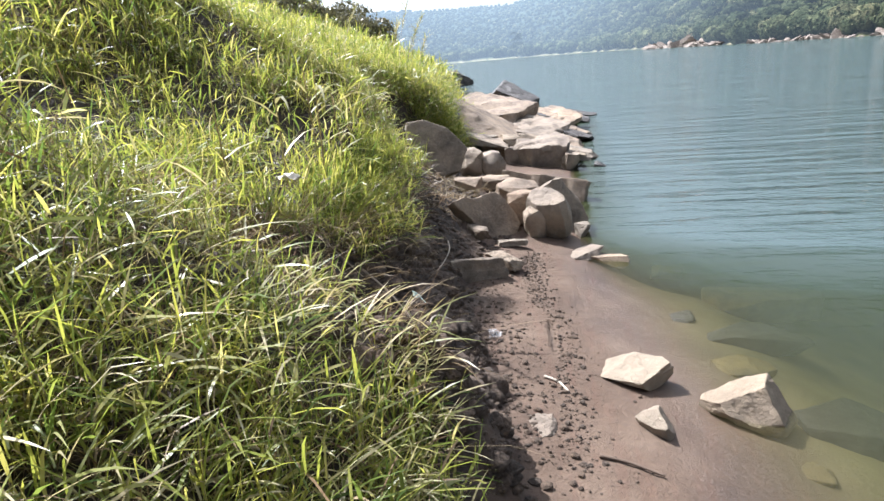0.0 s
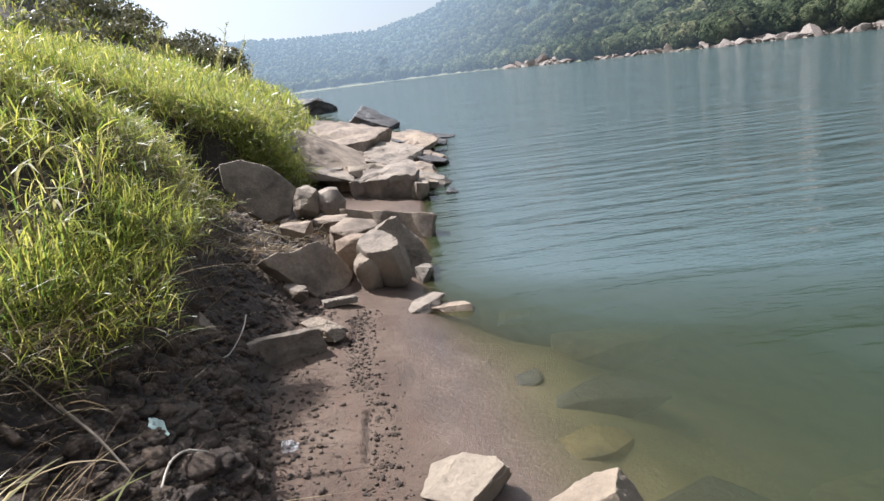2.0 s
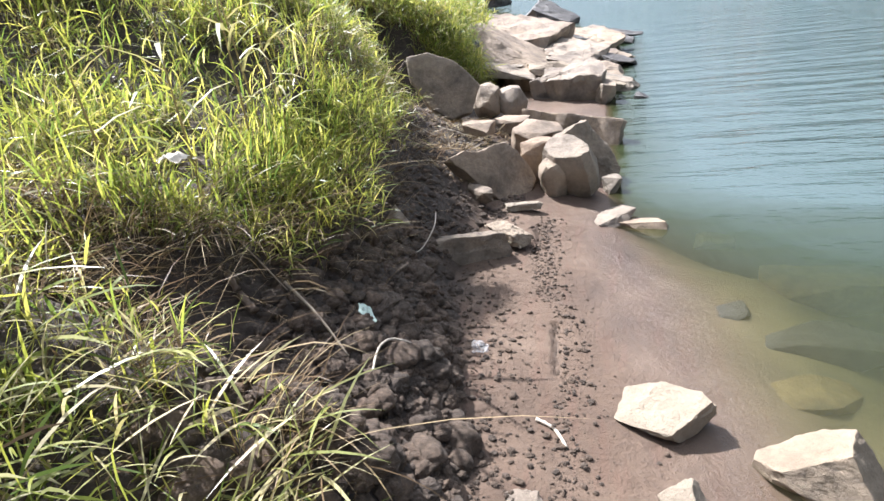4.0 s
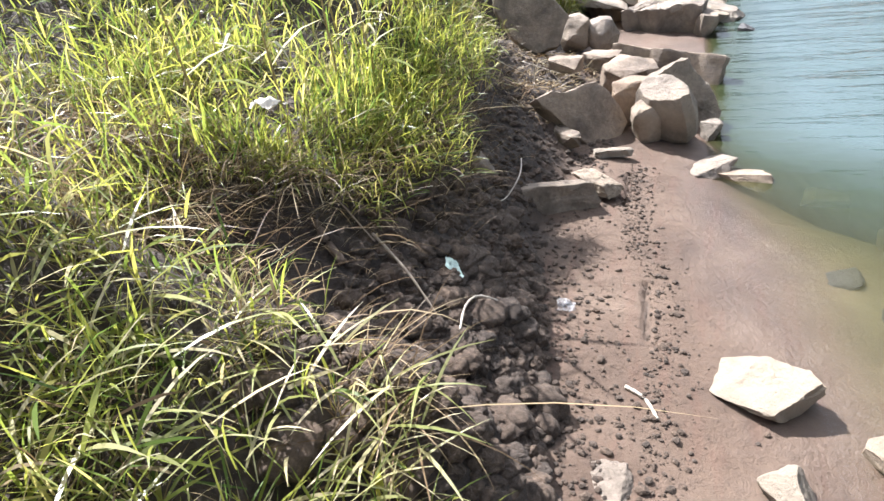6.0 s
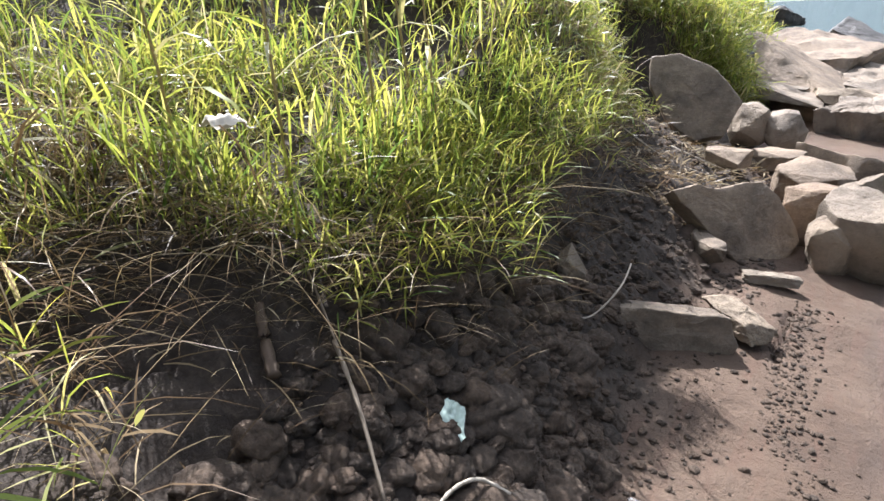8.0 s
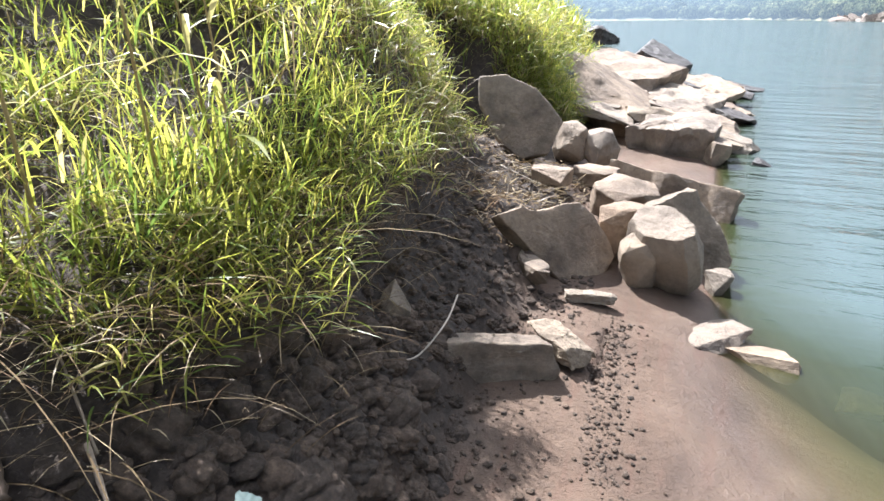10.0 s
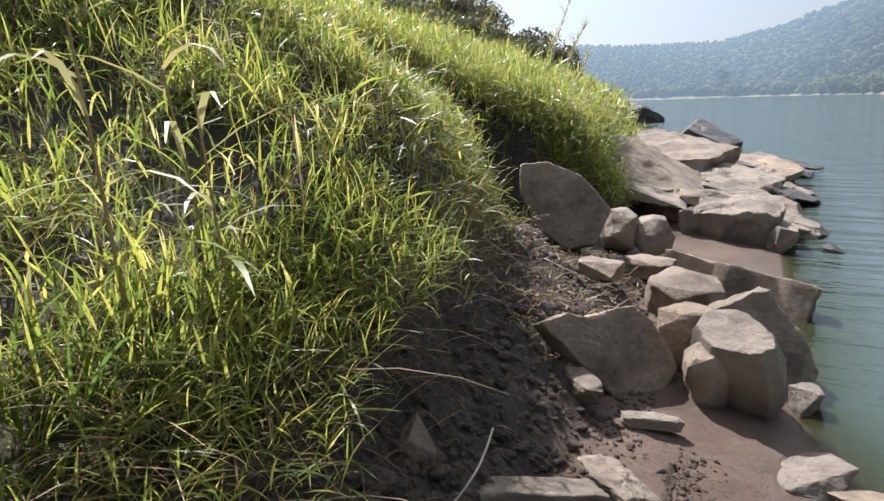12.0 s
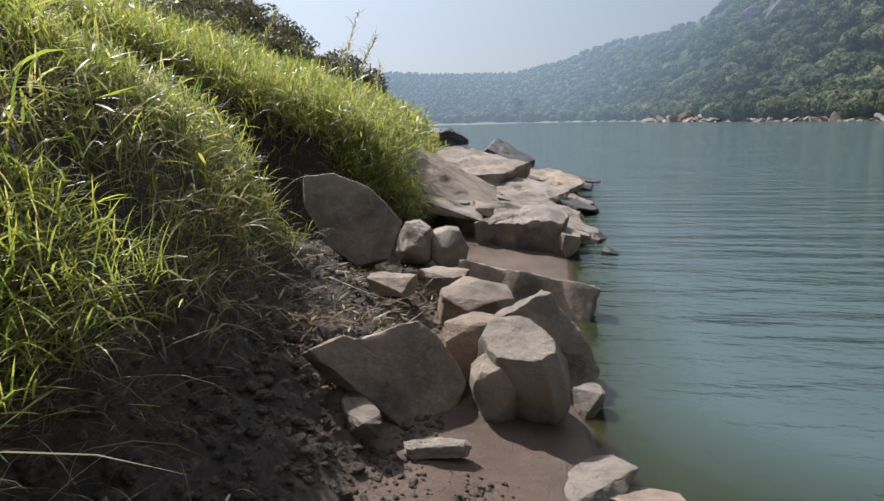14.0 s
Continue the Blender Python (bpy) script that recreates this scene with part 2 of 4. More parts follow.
def vnoise(x, y, scale, seed=0):
    """Smooth value noise in -1..1 over arrays."""
    x, y = np.asarray(x) * scale, np.asarray(y) * scale
    ix, iy = np.floor(x), np.floor(y)
    fx, fy = x - ix, y - iy
    fx, fy = fx * fx * (3 - 2 * fx), fy * fy * (3 - 2 * fy)
    a = hash01(ix, iy, seed) * (1 - fx) + hash01(ix + 1, iy, seed) * fx
    b = hash01(ix, iy + 1, seed) * (1 - fx) + hash01(ix + 1, iy + 1, seed) * fx
    return (a * (1 - fy) + b * fy) * 2 - 1


def fbm(x, y, scale, seed=0, octaves=4):
    total, amp = 0, 1.0
    for o in range(octaves):
        total = total + amp * vnoise(x, y, scale * 2 ** o, seed + o * 13)
        amp *= 0.5
    return total / 1.9


def ico(subdivisions):
    bm = bmesh.new()
    bmesh.ops.create_icosphere(bm, subdivisions=subdivisions, radius=1.0)
    v = np.array([p.co[:] for p in bm.verts])
    f = np.array([[p.index for p in q.verts] for q in bm.faces])
    bm.free()
    return v, f


ICO1, ICO2, ICO3, ICO4 = ico(1), ico(2), ico(3), ico(4)


def smooth01(x):
    x = np.clip(x, 0, 1)
    return x * x * (3 - 2 * x)


# ---------------------------------------------------------------- lie of the land
FOOT_Y = [-60, -6, 0, 2, 3, 4, 5, 6, 7, 8, 10, 13, 16, 20, 30, 50, 80, 200, 1500]
FOOT_X = [3, 0.7, 0.46, 0.54, 0.34, 0.10, 0.12, 0.10, 0.02, -0.15, -0.4, -0.8, -1.2, -2.2, -5, -12, -25, -90, -800]
EDGE_Y = [-60, -6, 0, 2.2, 3, 3.5, 4.5, 5, 6, 7, 9, 12, 16, 19, 23, 30, 50, 80, 200, 1500]
EDGE_X = [4, 1.9, 1.45, 1.36, 1.32, 1.2, 1.05, 1.0, 0.95, 1.0, 1.0, 1.2, 1.3, 0.6, -0.6, -3, -9, -22, -85, -790]


def foot(y):
    return np.interp(y, FOOT_Y, FOOT_X)


def edge(y):
    return np.interp(y, EDGE_Y, EDGE_X)


def grass_line(y):
    """How far behind the foot of the bank the turf begins."""
    return np.interp(y, [-6, 1.6, 2.27, 2.42, 2.65, 2.85, 3.2, 3.6, 4.2, 5.2, 6.0, 6.7, 7.0, 7.3, 8.0, 8.35, 8.7, 10, 14, 30], [0.3, 0.3, 0.34, 1.2, 1.22, 0.98, 0.67, 0.53, 0.52, 0.66, 0.88, 1.02, 1.35, 2.3, 2.4, 0.75, 0.5, 0.42, 0.45, 0.45])


def land(x, y):
    """Height of the bare ground."""
    x, y = np.asarray(x, float), np.asarray(y, float)
    xf, xe = foot(y), edge(y)
    wob = 0.05 * vnoise(x, y, 2.3, 3) + 0.03 * vnoise(x, y, 5.1, 4)
    u = xf + wob - x
    w = grass_line(y)
    low = np.interp(y, [1.8, 2.42, 2.7, 3.1, 3.8, 4.4, 6.5, 7.5, 8.4], [0.2, 0.76, 0.78, 0.66, 0.54, 0.40, 0.46, 0.66, 0.28])
    top = np.interp(y, [1.5, 2.27, 2.45, 2.7, 3.1, 3.8, 4.4, 5.2, 6.2], [0.46, 0.5, 0.92, 0.9, 0.76, 0.82, 1.1, 1.2, 0.94])
    below = low * np.clip(u / np.maximum(w, 0.05), 0, 1) ** 0.85
    above = top + np.interp(u - w, [0.05, 0.3, 1.0, 2.4, 7.4, 19, 59, 200], [0, 0.15, 0.60, 1.4, 3.8, 10, 21, 39]) * np.interp(y, [6, 9, 24, 38], [1, 0.74, 0.7, 1.5])
    above = above - np.interp(y, [2.2, 2.5, 4.2, 5.2], [0, 1, 1, 0]) * np.interp(u - w, [0, 0.4, 1.2, 3.0, 6.0], [0, 0.12, 0.38, 0.55, 0])
    ramp = smooth01((u - w + 0.14) / 0.5)
    bank = 0.16 + np.where(u < w - 0.14, below, low * np.clip((u / np.maximum(w, 0.05)), 0, 1) ** 0.85 * (1 - ramp) + above * ramp)
    flat = 0.16 * np.clip((xe - x) / np.maximum(xe - xf, 0.15), 0, 1) ** 0.9
    d = np.maximum(x - xe, 0) * np.interp(y, [4.6, 5.8], [1, 4])
    bed = -np.interp(d, [0, 0.3, 0.8, 2, 6, 30], [0, 0.05, 0.16, 0.6, 1.6, 4])
    z = np.where(u > 0, bank, np.where(x < xe, flat, bed))
    z = z + np.where(u > 1.2, 1, 0) * 0.12 * smooth01((u - 1.2) / 2) * vnoise(x, y, 0.8, 8)
    near = np.exp(-np.maximum(0, np.abs(y - 4) - 6) * 0.4)
    clods = smooth01(u / 0.15) * (1 - smooth01((u - 1.0) / 0.5)) * near
    z = z + clods * (0.06 * np.abs(vnoise(x, y, 7, 21)) + 0.03 * np.abs(vnoise(x, y, 17, 22)) + 0.012 * vnoise(x, y, 36, 23) - 0.03)
    mud = (1 - smooth01(u / 0.1)) * near
    z = z + mud * (0.008 * vnoise(x, y, 6, 31) + 0.003 * vnoise(x, y, 22, 32) * np.where(z > 0.03, 1, 0.3))
    crack_x = np.interp(y, [3.2, 3.64, 4.03, 4.58, 5.06], [0.72, 0.68, 0.57, 0.5, 0.5]) + 0.012 * vnoise(y, y * 0, 7, 5) + 0.008 * vnoise(y, y * 0, 23, 7)
    on = (y > 3.25) & (y < 5.0)
    z = z - np.where(on, 0.045 * np.exp(-((x - crack_x) / 0.0095) ** 2) * (vnoise(y, y * 0, 5, 6) > -0.1), 0)
    return z


def spread(lo, hi, step, reach, growth):
    """Even steps from lo to hi, then ever wider ones out to the reach."""
    mid = list(np.arange(lo, hi, step))
    a, s = mid[-1], step
    while a < reach:
        s *= growth
        a += s
        mid.append(a)
    a, s = lo, step
    while a > -reach:
        s *= growth
        a -= s
        mid.insert(0, a)
    return np.array(mid)


def sheet(name, xs, ys, height, mat):
    gx, gy = np.meshgrid(xs, ys)
    gz = height(gx, gy)
    v = np.stack([gx, gy, gz], -1).reshape(-1, 3)
    nx, ny = len(xs), len(ys)
    i = (np.arange(ny - 1)[:, None] * nx + np.arange(nx - 1)[None]).ravel()
    f = np.stack([i, i + 1, i + nx + 1, i + nx], -1)
    return mesh_from(name, v, f, mat, True), v


def paint(me, name, values):
    at = me.attributes.new(name, "FLOAT", "POINT")
    at.data.foreach_set("value", np.asarray(values, np.float32))


gm, gv = sheet("ground", spread(-1.1, 1.7, 0.016, 1600, 1.085), spread(2.0, 5.6, 0.016, 1600, 1.065), land, ground_material())
ux = foot(gv[:, 1]) - gv[:, 0]
# shade in the mud crack is painted too: dark soil colour along its groove
split = np.exp(-((gv[:, 0] - np.interp(gv[:, 1], [3.2, 3.64, 4.03, 4.58, 5.06], [0.72, 0.68, 0.57, 0.5, 0.5]) - 0.012 * vnoise(gv[:, 1], gv[:, 1] * 0, 7, 5) - 0.008 * vnoise(gv[:, 1], gv[:, 1] * 0, 23, 7)) / 0.009) ** 2)
split = 0.8 * split * (gv[:, 1] > 3.25) * (gv[:, 1] < 5.0) * (vnoise(gv[:, 1], gv[:, 1] * 0, 5, 6) > -0.1)
paint(gm, "soil", np.maximum(smooth01((ux + 0.06 + 0.34 * fbm(gv[:, 0], gv[:, 1], 3.4, 41)) / 0.26), split))
paint(gm, "bed", smooth01((gv[:, 0] - edge(gv[:, 1]) - 0.05) / 0.9))
paint(gm, "wet", smooth01(1 - (gv[:, 2] + 0.015 * fbm(gv[:, 0], gv[:, 1], 2.0, 44)) / 0.07))
tagged(new("ground", gm), "muddy riverbank of reddish silt below dark crumbly soil", "ground", kind="structure")


def still(x, y):
    return np.zeros_like(x)


wm, wv = sheet("water", spread(0.6, 3.5, 0.06, 1600, 1.15), spread(1.5, 8, 0.08, 1600, 1.12), still, water_material())
out = wv[:, 0] - edge(wv[:, 1])
out = np.where(out > 0, out * np.interp(wv[:, 1], [4.2, 5.2, 6.0], [1, 3, 12]), out)
paint(wm, "depth", np.interp(out + 0.12 * fbm(wv[:, 0], wv[:, 1], 1.2, 51), [0.0, 0.2, 0.5, 1.0, 2.2, 9], [0.0, 0.04, 0.2, 0.48, 0.74, 1.0]))
paint(wm, "far", np.interp(np.hypot(wv[:, 0] - 0.8, wv[:, 1] - 2), [1.5, 6, 20, 120], [0.1, 0.5, 0.9, 1.0]) * smooth01(out / 1.2))
tagged(new("water", wm), "rippled greenish river water, clear over the shallows", "water", kind="structure")

# ---------------------------------------------------------------- far shore and hills
AZ = [-80, -16, -3, 1.5, 6.4, 10, 12.7, 16, 20, 26, 36, 60, 100]
SHORE = [330, 330, 320, 300, 245, 195, 170, 148, 130, 113, 103, 95, 90]
CREST = [700, 700, 680, 640, 560, 480, 420, 350, 300, 265, 240, 220, 210]
RISE = [0.080, 0.080, 0.074, 0.090, 0.112, 0.120, 0.130, 0.165, 0.20, 0.26, 0.31, 0.32, 0.32]


def hill_place(az, s):
    """The place on the hillside at a bearing (degrees) and a share of the way from shore to crest."""
    r0, r1 = np.interp(az, AZ, SHORE), np.interp(az, AZ, CREST)
    r0 = r0 + 4 * vnoise(az, az * 0, 0.7, 61)
    r = r0 + (r1 - r0) * s
    x, y = r * np.sin(np.radians(az)), r * np.cos(np.radians(az))
    top = np.interp(az, AZ, RISE) * r1 + 2
    prof = np.interp(s, [-0.2, 0, 0.04, 0.12, 0.5, 1.0, 1.3], [-0.06, -0.01, 0.02, 0.06, 0.52, 1.0, 0.9])
    z = top * prof + smooth01(s / 0.3) * 0.05 * top * fbm(x, y, 0.012, 63)
    return x, y, z


def haze_strength(v):
    """Strength of the glow that imitates haze on a far place, rising with distance."""
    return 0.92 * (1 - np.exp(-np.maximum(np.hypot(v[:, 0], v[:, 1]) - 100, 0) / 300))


def hillside(name, a0, a1, mat, label):
    az, s = np.meshgrid(np.linspace(a0, a1, 520), np.linspace(-0.08, 1.3, 90))
    x, y, z = hill_place(az, s)
    v = np.stack([x, y, z], -1).reshape(-1, 3)
    i = (np.arange(89)[:, None] * 520 + np.arange(519)[None]).ravel()
    me = mesh_from(name, v, np.stack([i, i + 1, i + 521, i + 520], -1), mat, True)
    paint(me, "haze_glow", haze_strength(v))
    paint(me, "strand", 1 - smooth01((s.ravel() - 0.022) / 0.025))
    tagged(new(name, me), label, "hill", kind="structure")


HILL_STOPS = ((0.35, (0.018, 0.027, 0.014)), (0.5, (0.03, 0.042, 0.02)), (0.62, (0.055, 0.066, 0.034)))
hillside("backdrop_hill", -80, 100, hill_material("wooded_hill", HAZE_TINT, HILL_STOPS), "steep wooded hills above the opposite shore, hazy far off")


def leaf_cards(rng, centres, radii, count, size, flat=0.75):
    """Ragged crowns: many small leaf clumps round each centre, facing outwards."""
    n = len(centres)
    d = rng.normal(size=(n, count, 3))
    d /= np.linalg.norm(d, axis=2, keepdims=True)
    d[..., 2] = np.abs(d[..., 2]) * 1.1 - 0.25
    lump = 0.72 + 0.4 * rng.random((n, count, 1))
    p = centres[:, None] + d * lump * radii[:, None, None] * np.array([1, 1, flat])
    nrm = d + rng.normal(size=d.shape) * 0.3
    nrm /= np.linalg.norm(nrm, axis=2, keepdims=True)
    side = np.cross(nrm, rng.normal(size=d.shape))
    side /= np.linalg.norm(side, axis=2, keepdims=True) + 1e-9
    up = np.cross(nrm, side)
    sz = (size * radii)[:, None, None] * (0.6 + 0.8 * rng.random((n, count, 1)))
    q = np.stack([p - side * sz, p + up * sz * 0.7, p + side * sz, p - up * sz * 0.9], 2).reshape(-1, 3)
    f = np.arange(len(q)).reshape(-1, 4)
    return q, f


def woods(name, seed, a0, a1, count, lo, hi, radius, cards, mat, label, s0=0.03, s1=1.02):
    """Far forest: uneven leafy masses with ragged sprays of leaves round each."""
    rng = np.random.default_rng(seed)
    az = rng.uniform(a0, a1, count)
    s = s0 + (s1 - s0) * rng.random(count) ** (1.5 if s1 > 0.5 else 1)
    x, y, z = hill_place(az, s)
    r = radius * rng.uniform(lo, hi, count)
    centre = np.stack([x, y, z + r * 0.45], -1)
    v0, f0 = ICO2 if cards > 30 else ICO1
    lump = 0.74 + 0.1 * rng.normal(size=(count, len(v0), 1))
    core = (v0[None] * lump * (r[:, None, None] * np.array([1, 1, 0.8])) + centre[:, None]).reshape(-1, 3)
    cf = (f0[None] + (np.arange(count) * len(v0))[:, None, None]).reshape(-1, 3)
    q, f = leaf_cards(rng, centre, r, cards, 0.085)
    me = mesh_from(name, np.concatenate([core, q]), [cf, f + len(core)], mat, True)
    paint(me, "haze_glow", haze_strength(np.concatenate([core, q])))
    tagged(new(name, me), label, "trees", kind="stuff")


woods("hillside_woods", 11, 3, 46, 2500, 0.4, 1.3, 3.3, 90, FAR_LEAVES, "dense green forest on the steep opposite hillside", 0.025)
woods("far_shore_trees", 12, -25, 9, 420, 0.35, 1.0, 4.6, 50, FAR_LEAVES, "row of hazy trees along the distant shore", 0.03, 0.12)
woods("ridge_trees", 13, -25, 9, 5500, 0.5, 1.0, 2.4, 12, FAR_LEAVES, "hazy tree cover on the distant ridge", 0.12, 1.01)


def far_rocks():
    """Tumbled boulders along the opposite waterline, in clusters with gaps."""
    rng = np.random.default_rng(5)
    parts, faces, n = [], [], 0
    v0, f0 = ICO2
    for k in range(1500):
        az = rng.uniform(9.0, 50)
        gap = float(vnoise(np.array(az), np.array(0.0), 0.45, 77) + 0.6 * vnoise(np.array(az), np.array(0.0), 1.7, 78))
        crowd = 1.0 if 9.5 < az < 13.5 else 0.35 + 0.5 * gap
        if 14.6 < az < 17 or rng.random() > crowd:
            continue
        s = -0.008 + rng.exponential(0.010 if az > 14 else 0.018)
        x, y, z = hill_place(np.array(az), np.array(s))
        size = 0.2 + rng.gamma(1.2, 0.34) * (1.9 if az < 13.5 else 0.9)
        v = v0 / np.max(np.abs(v0), axis=1, keepdims=True) * 0.5 + v0 * 0.5
        for c in range(11):
            d = rng.normal(size=3)
            d /= np.linalg.norm(d)
            v = v - np.maximum(v @ d - np.max(v @ d) * rng.uniform(0.35, 0.75), 0)[:, None] * d
        v = v * size * np.array([rng.uniform(0.9, 1.9), 1.0, rng.uniform(0.4, 0.9)])
        m = pose(0, 0, 0, rng.uniform(-25, 25), rng.uniform(-40, 40), rng.uniform(0, 360)).to_3x3()
        parts.append(v @ np.array(m).T + np.array([x, y, max(float(z), 0.0) + size * 0.1]))
        faces.append(f0 + n)
        n += len(v)
    me = mesh_from("shore_rocks", np.concatenate(parts), np.concatenate(faces), ROCK_FAR)
    tagged(new("shore_rocks", me), "tumbled pale boulders along the opposite waterline", "rocks", kind="stuff")


far_rocks()


def crags():
    """Bare rock faces showing between the trees high on the steep hill."""
    rng = np.random.default_rng(15)
    parts, faces, n = [], [], 0
    v0, f0 = ICO3
    for k in range(170):
        az, sh = rng.uniform(16, 40), rng.uniform(0.5, 0.98)
        if vnoise(np.array(az), np.array(sh * 14), 0.5, 19) < 0.0:
            continue
        x, y, z = hill_place(np.array(az), np.array(sh))
        v = v0 / np.max(np.abs(v0), axis=1, keepdims=True) * 0.5 + v0 * 0.5
        for c in range(10):
            d = rng.normal(size=3)
            d /= np.linalg.norm(d)
            v = v - np.maximum(v @ d - np.max(v @ d) * rng.uniform(0.5, 0.85), 0)[:, None] * d
        v = v * rng.uniform(1.5, 4.0) * np.array([rng.uniform(0.8, 1.5), 1.0, rng.uniform(0.9, 1.5)])
        a = rng.uniform(0, 6.28)
        v = v @ np.array([[math.cos(a), -math.sin(a), 0], [math.sin(a), math.cos(a), 0], [0, 0, 1]]).T
        parts.append(v + np.array([x, y, float(z) + 1.0]))
        faces.append(f0 + n)
        n += len(v)
    v = np.concatenate(parts)
    me = mesh_from("hillside_crags", v, np.concatenate(faces), hill_material("bare_cliff", HAZE_TINT, ((0.35, (0.05, 0.044, 0.043)), (0.5, (0.10, 0.088, 0.085)), (0.65, (0.16, 0.14, 0.13)))))
    paint(me, "haze_glow", haze_strength(v))
    paint(me, "strand", np.zeros(len(v)))
    tagged(new("hillside_crags", me), "bare greyish cliff faces between hillside trees", "rocks", kind="stuff")


crags()


def lone_tree(az, r, h):
    """A taller tree standing over the far shore's tree line."""
    rng = np.random.default_rng(88)
    x, y = r * math.sin(radians(az)), r * math.cos(radians(az))
    root = new("tree")
    root.location = (x, y, 0)
    v, f = [], []
    for i, (z, rad) in enumerate(((0, 0.5), (h * 0.35, 0.36), (h * 0.6, 0.2))):
        v += [(rad * math.cos(a * 0.785), rad * math.sin(a * 0.785), z) for a in range(8)]
    f = np.array([[i * 8 + a, i * 8 + (a + 1) % 8, i * 8 + 8 + (a + 1) % 8, i * 8 + 8 + a] for i in range(2) for a in range(8)])
    trunk = mesh_from("trunk", np.array(v), f, FAR_LEAVES)
    paint(trunk, "haze_glow", np.full(len(v), float(haze_strength(np.array([[x, y, 0.0]]))[0])))
    new("trunk", trunk).parent = root
    c = rng.normal(size=(9, 3)) * np.array([1.7, 1.7, 2.2]) + np.array([0, 0, h * 0.6])
    q, qf = leaf_cards(rng, c, np.full(9, 1.9), 60, 0.2)
    me = mesh_from("crown", q, qf, FAR_LEAVES)
    paint(me, "haze_glow", np.full(len(q), float(haze_strength(np.array([[x, y, 0.0]]))[0])))
    new("crown", me).parent = root
    tagged(root, "tall hazy tree above the distant tree line", "tree")


lone_tree(-2.55, 326, 12.5)


# ---------------------------------------------------------------- rocks
def noise3(v, scale, seed):
    off = Vector((seed * 3.17, seed * 1.31, seed * 7.7))
    return np.array([noise.fractal(Vector(p) * scale + off, 1.0, 2.1, 4) for p in v])


def rock(name, at, dims, yaw=0.0, seed=1, boxy=0.45, cuts=7, tilt=(0, 0), top=None, rough=0.06, mat=None, label="", sink=0.0, planes=(), kind=""):
    """A broken boulder: a rounded block with flat fracture faces. at: the middle of its foot."""
    rng = np.random.default_rng(seed)
    n = 12 + 2 * cuts
    p = rng.normal(size=(n, 3))
    p /= np.linalg.norm(p, axis=1, keepdims=True)
    b = min(boxy + 0.35, 0.95)
    p = p * (1 - b) + p / np.max(np.abs(p), axis=1, keepdims=True) * b
    if cuts < 10:
        p[:, 2] = np.where(rng.random(n) < 0.4, np.sign(p[:, 2]) * 0.9, p[:, 2])
    p /= np.max(np.abs(p), axis=0)
    bm = bmesh.new()
    for q in p:
        bm.verts.new(q)
    hull = bmesh.ops.convex_hull(bm, input=bm.verts)
    bmesh.ops.delete(bm, geom=[g for g in hull["geom_interior"] if isinstance(g, bmesh.types.BMVert)], context="VERTS")
    for d, far in planes:
        d = Vector(d).normalized()
        cut = bmesh.ops.bisect_plane(bm, geom=bm.verts[:] + bm.edges[:] + bm.faces[:], plane_co=d * far, plane_no=d, clear_outer=True)
        bmesh.ops.contextual_create(bm, geom=[g for g in cut["geom_cut"] if isinstance(g, bmesh.types.BMEdge)])
    if top is not None:
        cut = bmesh.ops.bisect_plane(bm, geom=bm.verts[:] + bm.edges[:] + bm.faces[:], plane_co=(0, 0, top), plane_no=(0.06, -0.05, 1), clear_outer=True)
        bmesh.ops.contextual_create(bm, geom=[g for g in cut["geom_cut"] if isinstance(g, bmesh.types.BMEdge)])
    bmesh.ops.dissolve_limit(bm, angle_limit=radians(13 if cuts < 10 else 5), verts=bm.verts[:], edges=bm.edges[:])
    bmesh.ops.bevel(bm, geom=bm.edges[:], offset=0.05, segments=2, profile=0.6, affect="EDGES", clamp_overlap=True)
    bmesh.ops.triangulate(bm, faces=bm.faces[:])
    near = max(dims) / math.hypot(at[0] - 0.8, at[1] - 2.5) > 0.08
    reach = 0.13 if near else 0.2
    for k in range(6):
        long = [e for e in bm.edges if e.calc_length() > reach]
        if not long:
            break
        bmesh.ops.subdivide_edges(bm, edges=long, cuts=1, use_grid_fill=False)
        bmesh.ops.triangulate(bm, faces=[q for q in bm.faces if len(q.verts) > 3])
    bm.verts.index_update()
    v = np.array([q.co[:] for q in bm.verts])
    f = np.array([[q.index for q in g.verts] for g in bm.faces])
    bm.free()
    w = v * np.array(dims) / 2
    size = float(np.mean(dims))
    rough = min(rough, 0.15)
    grain = noise3(w, 2.0 / size, seed) * 0.7 + noise3(w, 9.0 / size, seed + 50) * 0.3 - np.abs(noise3(w, 4.5 / size, seed + 90)) * 0.45
    w = w + v / np.linalg.norm(v, axis=1, keepdims=True) * (grain * rough * 0.55 * size)[:, None]
    bed = w[:, 2] / (0.16 * size) + 1.4 * noise3(w, 1.5 / size, seed + 31)
    w[:, :2] *= 1 + (rough * 0.9 * (hash01(np.floor(bed), np.floor(bed) * 0, seed) - 0.6))[:, None]
    m = pose(0, 0, 0, tilt[0], tilt[1], yaw).to_3x3()
    w = w @ np.array(m).T
    w[:, 2] += -np.min(w[:, 2]) - sink
    me = mesh_from(name, w, f, mat or ROCK, True)
    me.set_sharp_from_angle(angle=radians(24))
    ob = new(name, me)
    ob.location = at
    return tagged(ob, label or "weathered brown sandstone boulder on the mud", "rock", kind=kind)


